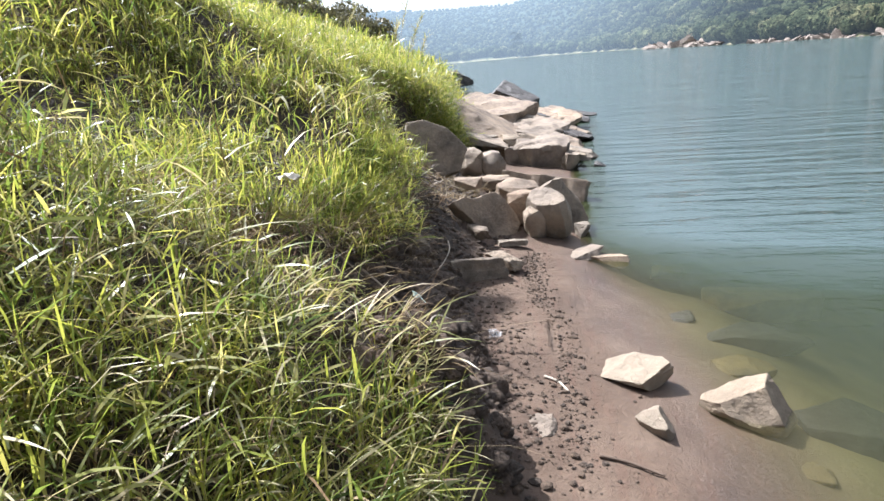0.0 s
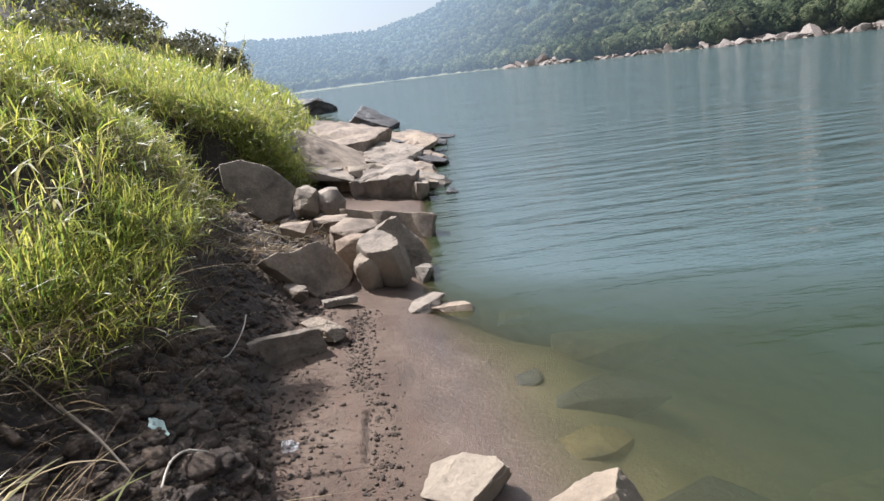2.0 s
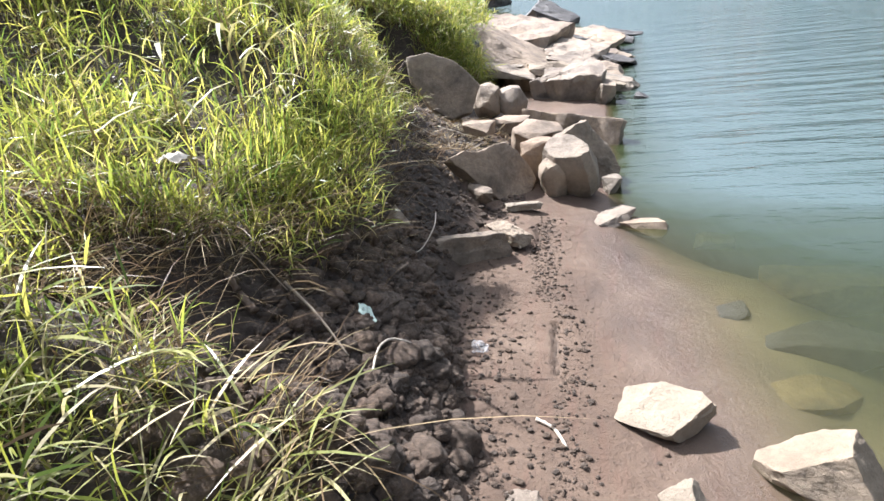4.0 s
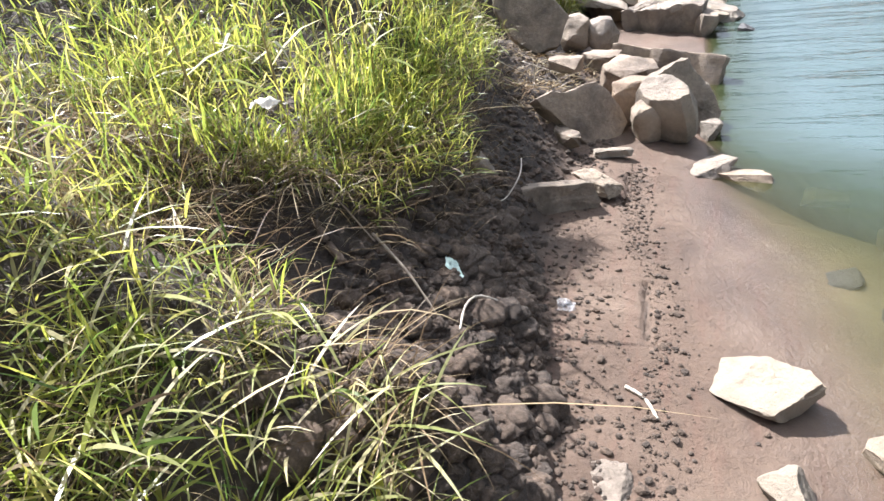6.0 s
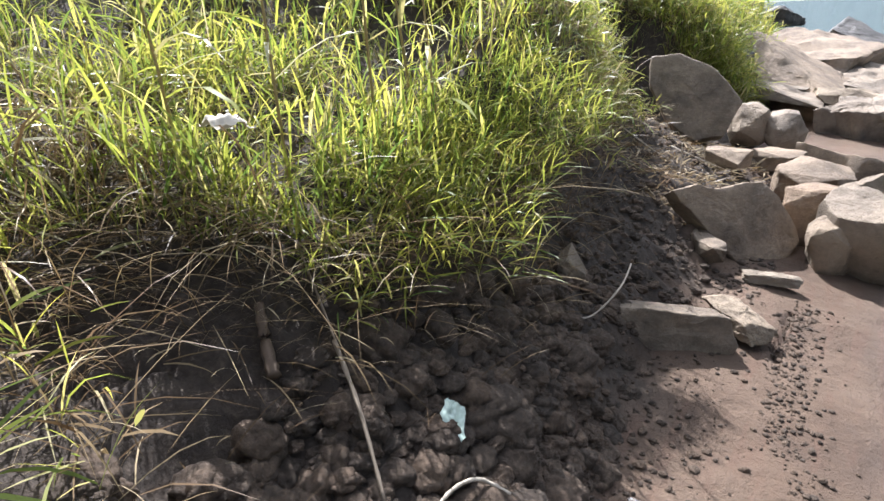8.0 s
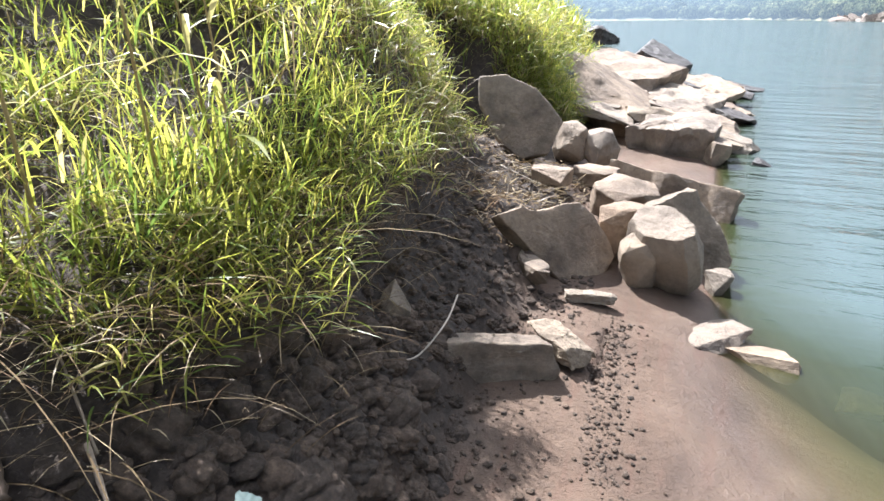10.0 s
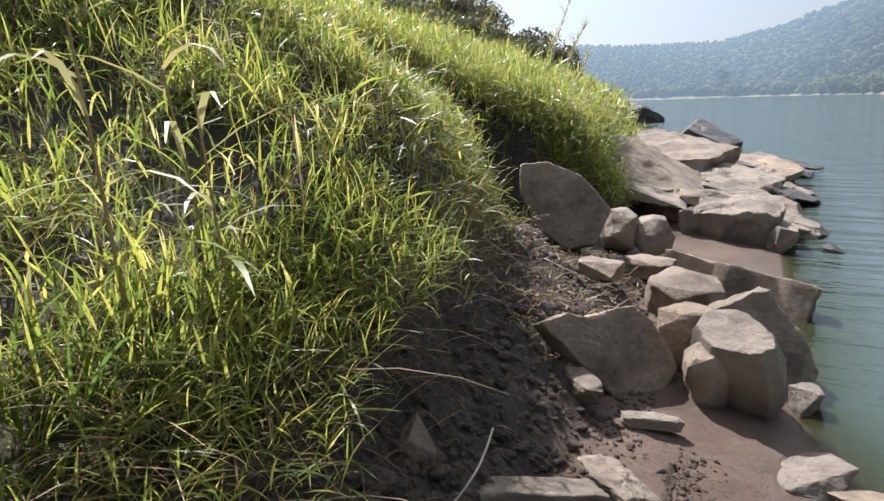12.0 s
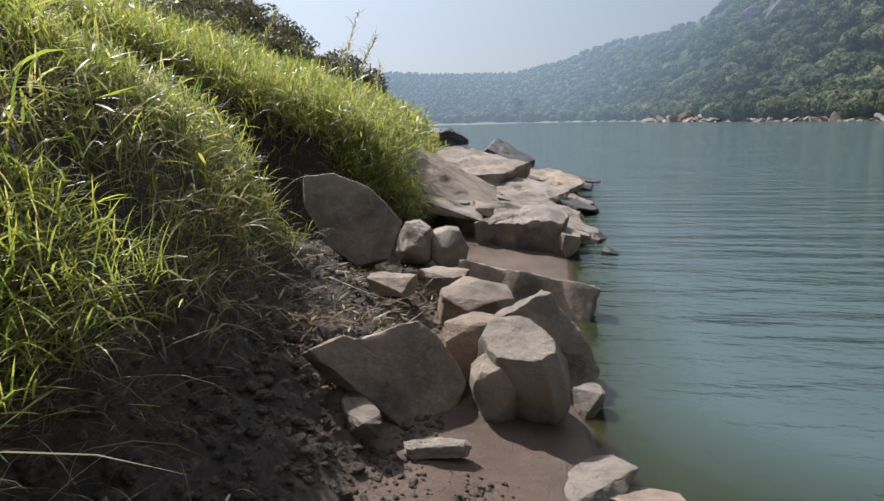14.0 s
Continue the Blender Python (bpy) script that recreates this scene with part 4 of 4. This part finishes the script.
def sward(name, seed, y0, y1, depth, tufts, height, leaf, width, label, start=0.0, dead=0.14, wide=0.05):
    """Branching grass: thin culms in tufts, each with short leaves set alternately along it; the lower leaves are dry."""
    rng = np.random.default_rng(seed)
    y = rng.uniform(y0, y1, tufts)
    u = grass_line(y) + 0.1 * vnoise(y, y * 0, 2.6, 91) - 0.05 + start + depth * rng.random(tufts) ** 1.3
    x = foot(y) - u
    clump = vnoise(x, y, 2.2 if y1 < 13 else 0.9, 93) + 0.5 * vnoise(x, y, 6.0 if y1 < 13 else 2.0, 94)
    keep = (clump > -0.4) | (rng.random(tufts) < 0.2)
    withered = np.interp(y, [2.05, 2.2, 2.75, 3.0], [0, 1, 1, 0]) * np.interp(foot(y) - x - grass_line(y), [1.2, 2.3], [1, 0.3])
    withered = np.maximum(withered, np.interp(y, [4.1, 4.4, 5.8, 6.4], [0, 1, 1, 0]) * np.interp(foot(y) - x - grass_line(y), [0.06, 0.3], [1, 0]))
    keep &= rng.random(tufts) > 0.6 * withered
    x, y, clump, withered = x[keep], y[keep], clump[keep], withered[keep]
    per, nodes = 4, 5
    m = len(x) * per
    cx, cy = np.repeat(x, per) + rng.normal(0, wide, m), np.repeat(y, per) + rng.normal(0, wide, m)
    size = np.repeat(rng.uniform(0.55, 1.2, len(x)) * (1 + 0.35 * clump), per) * rng.uniform(0.5, 1.15, m) * height
    head = rng.normal(-0.35, 1.35, m)
    lean = np.abs(rng.normal(0.3, 0.3, m))
    bend = rng.gamma(2.0, 0.35, m).clip(0.1, 1.7)
    root = np.stack([cx, cy, land(cx, cy) - 0.01], -1)
    t = np.linspace(0, 1, 9)
    ang = lean[:, None] + bend[:, None] * t[None] ** 1.3
    h = np.cumsum(np.sin(ang), 1) * size[:, None] / 9
    z = np.cumsum(np.cos(ang), 1) * size[:, None] / 9
    at = np.clip((np.arange(nodes)[None] + rng.uniform(0.3, 1.2, (m, nodes))) / nodes, 0.12, 1.0)
    i = np.clip((at * 8).round().astype(int), 0, 8)
    row = np.arange(m)[:, None]
    out_h, out_z, slope = h[row, i], z[row, i], ang[row, i]
    p = np.stack([root[:, 0:1] + out_h * np.cos(head)[:, None], root[:, 1:2] + out_h * np.sin(head)[:, None], root[:, 2:3] + out_z], -1).reshape(-1, 3)
    side = np.where((np.arange(nodes)[None] + np.arange(m)[:, None]) % 2, 1, -1)
    lh = (head[:, None] + side * rng.uniform(0.2, 1.7, (m, nodes))).ravel()
    ll = np.clip(slope + rng.normal(0.15, 0.5, (m, nodes)), 0.0, 2.0).ravel()
    n = m * nodes
    ln = leaf * rng.uniform(0.45, 1.25, n) * (0.75 + 0.35 * at.ravel())
    dr = rng.gamma(1.6, 0.33, n).clip(0, 1.8)
    wd = width * (0.4 + rng.gamma(2.0, 0.3, n).clip(0, 1.4))
    dry = rng.random(n) < dead + 0.5 * (1 - at.ravel()) ** 1.6 + 0.6 * np.repeat(withered, per * nodes)
    pale = dry & (rng.random(n) < 0.45 - 0.25 * np.repeat(withered, per * nodes))
    brown = dry & ~pale
    blades(name, p[~dry], lh[~dry], ln[~dry], wd[~dry], ll[~dry], dr[~dry], GRASS, label, rows=4)
    blades("bleached_leaves", p[pale], lh[pale], ln[pale] * 1.15, wd[pale], ll[pale] + 0.2, dr[pale] + 0.3, PALE_GRASS, "bleached curling leaves among the green grass", rows=4)
    blades("withered_leaves", p[brown], lh[brown], ln[brown] * 0.9, wd[brown] * 0.7, ll[brown] + 0.4, dr[brown] + 0.2, STRAW, "withered brown leaves low in the grass", rows=4)
    blades("grass_stems", root, head, size, np.full(m, width * 0.5), lean, bend, STRAW, "thin dry stems of the bank grass", rows=5)


PALE_GRASS = leaf_material("bleached_grass", ((0.0, (0.22, 0.25, 0.08)), (0.4, (0.32, 0.33, 0.15)), (0.7, (0.42, 0.38, 0.24)), (1.0, (0.55, 0.5, 0.37))), 0.35, 0.5)
sward("near_grass", 31, -0.6, 2.15, 1.6, 1250, 0.27, 0.15, 0.0066, "lush yellow-green grass tussock on the near bank")
sward("bank_grass", 32, 2.25, 4.5, 2.4, 1150, 0.18, 0.135, 0.0066, "lush yellow-green grass draping over the cut bank", 0.12)
sward("bank_grass", 36, 4.4, 7.05, 2.7, 2000, 0.24, 0.13, 0.0066, "lush yellow-green grass draping over the cut bank")
sward("bank_grass", 33, 8.3, 12.0, 4.0, 3700, 0.32, 0.15, 0.0085, "sunlit yellow-green grass along the bank's shoulder", 0.0, 0.06)
sward("slope_grass", 40, 6.9, 8.4, 2.6, 500, 0.30, 0.15, 0.0085, "sunlit yellow-green grass behind the bare recess", 0.1, 0.06)
sward("slope_grass", 34, 12.0, 26.0, 9.0, 3300, 0.42, 0.24, 0.018, "sunlit yellow-green grass on the rising slope", 0.0, 0.06, 0.12)
sward("slope_grass", 38, 2.4, 12.0, 6.0, 2200, 0.34, 0.2, 0.011, "sunlit yellow-green grass on the rising slope", 2.0, 0.1, 0.1)
sward("slope_grass", 37, -4.0, 2.2, 6.0, 1300, 0.34, 0.2, 0.011, "sunlit yellow-green grass on the rising slope", 1.3, 0.1, 0.1)
turf("slope_grass", 35, 26.0, 60.0, 22.0, 16000, 0.5, 0.06, GRASS, "sunlit yellow-green grass on the rising slope", 12, 0.3, 4)


def hanging_stems(name, seed, y0, y1, count, length, width, mat, label, back=0.15):
    """Dry stems and roots that hang out of the turf's lower edge."""
    rng = np.random.default_rng(seed)
    y = rng.uniform(y0, y1, count)
    u = grass_line(y) - np.abs(rng.normal(0, 0.22, count)) * np.minimum(grass_line(y), 1) + back * rng.random(count)
    x = foot(y) - u
    z = land(x, y) + rng.uniform(0.0, 0.1, count)
    ln = length * rng.gamma(2.5, 0.4, count).clip(0.25, 2.2)
    return blades(name, np.stack([x, y, z], -1), rng.normal(-0.4, 0.9, count), ln, width * rng.uniform(0.5, 1.4, count),
                  rng.uniform(0.5, 1.5, count), rng.uniform(0.2, 1.4, count), mat, label, "dry grass")


hanging_stems("dry_stems", 41, 2.1, 4.6, 1700, 0.17, 0.003, STRAW, "brown dry stems hanging from the turf's lower edge")
hanging_stems("dry_stems", 45, 2.35, 3.1, 650, 0.22, 0.003, STRAW, "tangled dry brown stems below the withered turf", 0.5)
hanging_stems("dry_stems", 42, 5.2, 8.6, 700, 0.18, 0.0035, STRAW, "brown dry stems hanging from the turf's lower edge")
hanging_stems("straw", 43, 1.2, 4.6, 80, 0.3, 0.006, STRAW, "long bleached straw blades drooping over the soil", 0.5)


def litter():
    """Dry twigs and leaf scraps on the slope behind the slab."""
    rng = np.random.default_rng(44)
    n = 3000
    y = rng.uniform(5.2, 7.5, n)
    x = foot(y) - np.abs(rng.normal(0.35, 0.3, n))
    z = land(x, y) + rng.uniform(0.0, 0.03, n)
    blades("dry_litter", np.stack([x, y, z], -1), rng.uniform(0, 6.28, n), rng.gamma(1.6, 0.028, n).clip(0.015, 0.22), rng.uniform(0.003, 0.014, n),
           rng.uniform(1.1, 1.6, n), rng.uniform(-0.2, 0.5, n), STRAW, "bleached twigs and leaf scraps on bare soil", "litter")


litter()


# ---------------------------------------------------------------- shrubs on the skyline
def shrub(x, y, r, seed):
    """A dark bush: a forked stem and a ragged crown of small leaves."""
    rng = np.random.default_rng(seed)
    z = float(land(x, y))
    root = new("shrub")
    root.location = (x, y, z)
    bm = bmesh.new()
    for k in range(5):
        a, t = rng.uniform(0, 6.28), rng.uniform(0.2, 0.7)
        tip = Vector((math.cos(a) * math.sin(t), math.sin(a) * math.sin(t), math.cos(t))) * r * 0.9
        m = Matrix.Translation(tip / 2) @ tip.to_track_quat("Z", "Y").to_matrix().to_4x4()
        bmesh.ops.create_cone(bm, segments=6, radius1=0.035 * r, radius2=0.008 * r, depth=tip.length, matrix=m)
    me = bpy.data.meshes.new("stem")
    bm.to_mesh(me)
    bm.free()
    me.materials.append(STRAW)
    new("stem", me).parent = root
    c = rng.normal(size=(6, 3)) * r * np.array([0.5, 0.5, 0.25]) + np.array([0, 0, r * 0.8])
    q, f = leaf_cards(rng, c, np.full(6, r * 0.6), 90, 0.12)
    new("crown", mesh_from("crown", q, f, SHRUB)).parent = root
    return tagged(root, "dark green scrub bush on the grassy skyline", "bush", "skyline scrub")


rng0 = np.random.default_rng(77)
for k in range(190):
    yy = float(rng0.uniform(30, 56))
    uu = float(rng0.uniform(1.5, 22))
    shrub(float(foot(yy)) - uu, yy, float(rng0.uniform(0.45, 1.15)), 300 + k)
shrub(-5.8, 14.0, 0.6, 291)
shrub(-6.6, 15.0, 0.7, 292)


def fringe(name, seed, y0, y1, count, length, width, mat, label):
    """Leaves that arch out and down over the turf's edge."""
    rng = np.random.default_rng(seed)
    y = rng.uniform(y0, y1, count)
    x = foot(y) - grass_line(y) - np.abs(rng.normal(0, 0.12, count))
    z = land(x, y) + 0.05
    ln = length * rng.uniform(0.5, 1.3, count)
    return blades(name, np.stack([x, y, z], -1), rng.normal(-0.35, 1.1, count), ln, width * rng.uniform(0.4, 1.3, count),
                  rng.uniform(0.3, 1.3, count), rng.gamma(2.0, 0.6, count).clip(0.2, 2.2), mat, label)


fringe("overhanging_grass", 51, 2.3, 7.0, 1300, 0.15, 0.006, GRASS, "green grass leaves arching over the cut bank's edge")
fringe("overhanging_grass", 52, 8.35, 14.0, 4500, 0.24, 0.009, GRASS, "green grass leaves arching over the rocky point")


def tall_leaves(name, seed, y0, y1, depth, count, lo, hi, mat, label, bend=1.0):
    """Single long leaves that stand clear of the turf and catch the sun."""
    rng = np.random.default_rng(seed)
    y = rng.uniform(y0, y1, count)
    x = foot(y) - grass_line(y) - 0.02 - depth * rng.random(count) ** 1.3
    z = land(x, y) + rng.uniform(0.02, 0.2, count)
    blades(name, np.stack([x, y, z], -1), rng.normal(-0.5, 1.0, count), rng.uniform(lo, hi, count), rng.uniform(0.005, 0.012, count),
           bend * rng.uniform(0.15, 0.9, count), bend * rng.gamma(2.0, 0.5, count).clip(0.2, 2.0), mat, label)


tall_leaves("long_grass", 55, 2.35, 4.6, 1.5, 700, 0.12, 0.24, GRASS, "long sunlit green leaves standing out of the turf")
tall_leaves("long_grass", 56, 2.5, 4.5, 0.3, 260, 0.12, 0.24, GRASS, "long sunlit green leaves along the turf's edge", 0.6)


def draping_grass():
    """Leaves of the runners that hang over the cut bank in a rounded drape, arching outwards."""
    rng = np.random.default_rng(57)
    n = 1900
    y = rng.uniform(2.95, 4.5, n)
    q = rng.random(n)
    w = grass_line(y) + 0.07 * vnoise(y, y * 0, 3.1, 58)
    x = foot(y) - (w + 0.22 - 0.44 * q)
    top = land(foot(y) - w - 0.22, y) + 0.1
    z = np.maximum(top - 0.3 * q ** 1.2 + rng.normal(0, 0.03, n), land(x, y) + 0.01)
    blades("draping_grass", np.stack([x, y, z], -1), rng.normal(-0.6, 1.0, n), rng.uniform(0.08, 0.19, n), rng.uniform(0.003, 0.007, n),
           rng.uniform(0.2, 1.5, n), rng.gamma(2.0, 0.4, n).clip(0.1, 1.8), GRASS, "green leaves arching down over the cut bank")


draping_grass()


def thatch():
    """Bleached flattened leaves over the near tussock."""
    rng = np.random.default_rng(53)
    n = 1200
    y = rng.uniform(0.2, 2.2, n)
    x = foot(y) - grass_line(y) - 1.1 * rng.random(n) ** 1.4 + 0.08
    z = land(x, y) + rng.uniform(0.08, 0.2, n)
    blades("flattened_grass", np.stack([x, y, z], -1), rng.normal(-0.4, 1.2, n), rng.uniform(0.10, 0.30, n), rng.uniform(0.004, 0.010, n),
           rng.uniform(0.7, 1.4, n), rng.uniform(0.2, 0.9, n), PALE_GRASS, "bleached flattened leaves over the near tussock")


thatch()


# ---------------------------------------------------------------- twigs and litter one could pick up
def plain(name, colour, rough, scale=60):
    k = Mat(name, rough)
    a = k.noise(scale, 5, 0.6)
    k.colour(k.mix(a, tuple(c * 0.7 for c in colour), tuple(min(c * 1.25, 1) for c in colour)))
    k.link(k.bump(a, 0.002, 0.5), k.p.inputs["Normal"])
    return k.m


BLEACHED = plain("bleached_wood", (0.46, 0.40, 0.32), 0.7)
DRY_WOOD = plain("dry_grey_wood", (0.27, 0.215, 0.16), 0.8)
BARK = plain("dark_twig", (0.12, 0.085, 0.06), 0.85)


def stick(name, points, r0, r1, mat, label):
    """A bent twig along a few places, tapering from r0 to r1."""
    p = [Vector(q) for q in points]
    fine = []
    for a in range(len(p) - 1):
        q0, q1, q2, q3 = p[max(a - 1, 0)], p[a], p[a + 1], p[min(a + 2, len(p) - 1)]
        for t in np.linspace(0, 1, 6, endpoint=False):
            fine.append(0.5 * ((2 * q1) + (q2 - q0) * t + (2 * q0 - 5 * q1 + 4 * q2 - q3) * t * t + (3 * q1 - q0 - 3 * q2 + q3) * t ** 3))
    fine.append(p[-1])
    n, k = len(fine), 7
    v = []
    for i, c in enumerate(fine):
        d = (fine[min(i + 1, n - 1)] - fine[max(i - 1, 0)]).normalized()
        u = d.orthogonal().normalized()
        w = d.cross(u)
        r = (r0 + (r1 - r0) * i / (n - 1)) * (1 + 0.18 * math.sin(i * 2.7))
        v += [c + (u * math.cos(6.2832 * j / k) + w * math.sin(6.2832 * j / k)) * r for j in range(k)]
    f = np.array([[i * k + j, i * k + (j + 1) % k, (i + 1) * k + (j + 1) % k, (i + 1) * k + j] for i in range(n - 1) for j in range(k)])
    v += [fine[0], fine[-1]]
    caps = np.array([[len(v) - 2, (j + 1) % k, j] for j in range(k)] + [[len(v) - 1, (n - 1) * k + j, (n - 1) * k + (j + 1) % k] for j in range(k)])
    return tagged(new(name, mesh_from(name, np.array([q[:] for q in v]), [f, caps], mat, True)), label, "stick")


def rest(x, y, up=0.0):
    return (x, y, float(land(x, y)) + up)


stick("pale_stick", [rest(0.17, 3.0, 0.05), rest(0.11, 2.96, 0.07), rest(0.09, 2.87, 0.06), rest(0.11, 2.74, 0.05)], 0.0055, 0.0042, BLEACHED, "bent bleached stick lying on soil clods")
stick("twig", [rest(-0.25, 2.90, 0.08), rest(-0.10, 2.82, 0.085), rest(0.03, 2.74, 0.07)], 0.006, 0.004, DRY_WOOD, "straight dry twig slanting over dark soil")
stick("root_stub", [rest(-0.44, 2.84, 0.02), rest(-0.38, 2.80, 0.03), rest(-0.31, 2.76, 0.03)], 0.012, 0.017, BARK, "broken grey root stub jutting from soil")
stick("dry_stalk", [(-1.0, 3.26, 1.07), (-0.62, 3.09, 0.95), rest(-0.26, 2.92, 0.04)], 0.0042, 0.003, DRY_WOOD, "long straight dry stalk leaning from the turf")
stick("twig", [rest(0.88, 2.33, 0.01), rest(1.0, 2.31, 0.012), rest(1.13, 2.26, 0.01)], 0.008, 0.005, BARK, "dark twig lying on wet mud")
stick("twig", [rest(0.65, 2.94, 0.008), rest(0.72, 2.90, 0.01), rest(0.77, 2.81, 0.008)], 0.008, 0.006, BLEACHED, "short bent pale twig on mud")
stick("twig", [rest(-0.07, 4.41, 0.10), rest(-0.02, 4.16, 0.12), rest(-0.06, 4.0, 0.04), rest(-0.1, 3.9, 0.02)], 0.004, 0.003, BLEACHED, "thin root curving across the long slab")
stick("twig", [rest(-0.34, 6.0, 0.0), (-0.335, 6.0, 0.5), (-0.34, 6.0, 0.62)], 0.005, 0.003, BLEACHED, "thin upright dry twig among litter")
stick("twig", [rest(-0.75, 5.9, 0.03), rest(-0.5, 6.2, 0.03), rest(-0.25, 6.3, 0.03)], 0.005, 0.003, BLEACHED, "dry twig lying among leaf litter")
stick("twig", [rest(-0.55, 6.5, 0.03), rest(-0.3, 6.45, 0.04), rest(-0.12, 6.6, 0.03)], 0.005, 0.003, BLEACHED, "dry twig lying among leaf litter")


def crumpled(name, at, size, mat, label, category, seed, lift=0.5, stretch=(1.0, 0.8)):
    """A thin sheet, crushed and folded."""
    n = 22
    g = np.linspace(-1, 1, n)
    x, y = np.meshgrid(g, g)
    ragged = 1 + 0.1 * vnoise(np.arctan2(y, x), x * 0, 1.2, seed)
    z = lift * (0.5 * vnoise(x, y, 1.3, seed) + 0.35 * np.abs(vnoise(x, y, 2.6, seed + 1)) + 0.12 * vnoise(x, y, 6, seed + 2))
    x2 = x * stretch[0] * ragged * (1 - 0.25 * np.abs(vnoise(x, y, 2, seed + 3)))
    y2 = y * stretch[1] * ragged * (1 - 0.25 * np.abs(vnoise(x, y, 2, seed + 4)))
    v = np.stack([x2, y2, z - z.min()], -1).reshape(-1, 3) * size / 2
    i = (np.arange(n - 1)[:, None] * n + np.arange(n - 1)[None]).ravel()
    ob = new(name, mesh_from(name, v, np.stack([i, i + 1, i + n + 1, i + n], -1), mat, True))
    ob.location = at
    return tagged(ob, label, category)


def film_material(name, colour, clear):
    k = Mat(name, 0.28)
    k.colour(k.ramp(k.noise(35, 4, 0.6), (0.35, tuple(c * 0.75 for c in colour)), (0.7, colour)))
    tr = k.n("BsdfTransparent")
    ms = k.n("MixShader", Fac=clear)
    k.link(k.p.outputs[0], ms.inputs[1])
    k.link(tr.outputs[0], ms.inputs[2])
    k.link(ms.outputs[0], k.out.inputs["Surface"])
    return k.m


wrapper = crumpled("plastic_scrap", rest(-0.01, 3.03, 0.045), 0.115, film_material("green_film", (0.60, 0.74, 0.64), 0.15), "crumpled pale green plastic scrap on soil clods", "litter", 5, 0.4, (0.62, 1.0))
wrapper.rotation_euler = (radians(14), radians(22), radians(35))
cup = crumpled("clear_wrapper", rest(0.36, 3.36, 0.004), 0.085, film_material("clear_film", (0.8, 0.8, 0.8), 0.72), "crumpled clear plastic wrapper on mud", "litter", 9, 0.9)
scrap = crumpled("dry_leaf", (-0.58, 2.93, 1.22), 0.13, plain("papery_leaf", (0.62, 0.56, 0.46), 0.8), "crumpled papery dry leaf caught in grass", "leaf", 13, 0.6)


def seed_plume(x, y, h, seed):
    """A tall flowering grass: a bowed stalk with a loose nodding head."""
    rng = np.random.default_rng(seed)
    z = float(land(x, y))
    root = new("seed_grass")
    root.location = (x, y, z)
    bow, a = rng.uniform(0.15, 0.45), rng.uniform(-0.6, 0.9)
    pts = [(math.cos(a) * bow * h * t * t, math.sin(a) * bow * h * t * t, h * t) for t in np.linspace(0, 1, 6)]
    st = stick("stalk", pts, 0.005, 0.002, BLEACHED, "")
    st.parent = root
    for key in ("label", "category"):
        if key in st:
            del st[key]
    n = 60
    t = rng.uniform(0.62, 1.0, n)
    p = np.stack([math.cos(a) * bow * h * t * t, math.sin(a) * bow * h * t * t, h * t], -1)
    hd = blades("seed_head", p, rng.normal(a, 1.2, n), rng.uniform(0.06, 0.22, n), rng.uniform(0.004, 0.009, n), rng.uniform(0.2, 0.8, n), rng.uniform(0.6, 1.8, n), PALE_GRASS, "")
    hd.parent = root
    for key in ("label", "category", "kind"):
        if key in hd:
            del hd[key]
    return tagged(root, "tall dry seeding grass standing on the skyline", "grass", "seeding grasses")


for k, (x, y, h) in enumerate([(-1.75, 10.4, 1.25), (-1.66, 10.5, 1.0), (-1.55, 10.3, 0.9), (-1.9, 10.6, 0.85), (-1.5, 10.7, 0.8), (-2.4, 9.5, 0.8), (-2.1, 11.5, 0.9)]):
    seed_plume(x, y, h, 400 + k)


# ---------------------------------------------------------------- tall reeds standing out of the turf
def reed(x, y, h, seed, leaves=6):
    """A tall reed: a straight stalk and broad arching leaves."""
    rng = np.random.default_rng(seed)
    z = float(land(x, y))
    root = new("reed")
    root.location = (x, y, z)
    lean = rng.normal(0, 0.08, 2)
    st = stick("stalk", [(lean[0] * t * h, lean[1] * t * h, h * t) for t in (0, 0.35, 0.7, 1.0)], 0.006, 0.003, REED_STALK, "")
    st.parent = root
    for key in ("label", "category"):
        if key in st:
            del st[key]
    for a in range(leaves):
        t = 0.35 + 0.6 * a / leaves
        p = np.array([[lean[0] * t * h, lean[1] * t * h, h * t]])
        lf = blades("leaf", p, rng.uniform(-2.0, 1.4, 1), rng.uniform(0.28, 0.5, 1), rng.uniform(0.014, 0.024, 1), rng.uniform(0.8, 1.3, 1), rng.uniform(0.9, 1.7, 1), PALE_GRASS if a % 3 else GRASS, "", rows=5)
        lf.parent = root
        for key in ("label", "category", "kind"):
            if key in lf:
                del lf[key]
    return tagged(root, "tall reed with broad bleached leaves above the grass", "reed", "bank reeds")


REED_STALK = plain("reed_stalk", (0.30, 0.22, 0.09), 0.6)
for k, (x, y, h) in enumerate([(-0.62, 3.5, 0.78), (-0.55, 3.75, 0.68), (-0.72, 3.2, 0.70), (-0.8, 3.9, 0.62), (-0.95, 3.0, 0.6)]):
    reed(x, y, h, 500 + k)
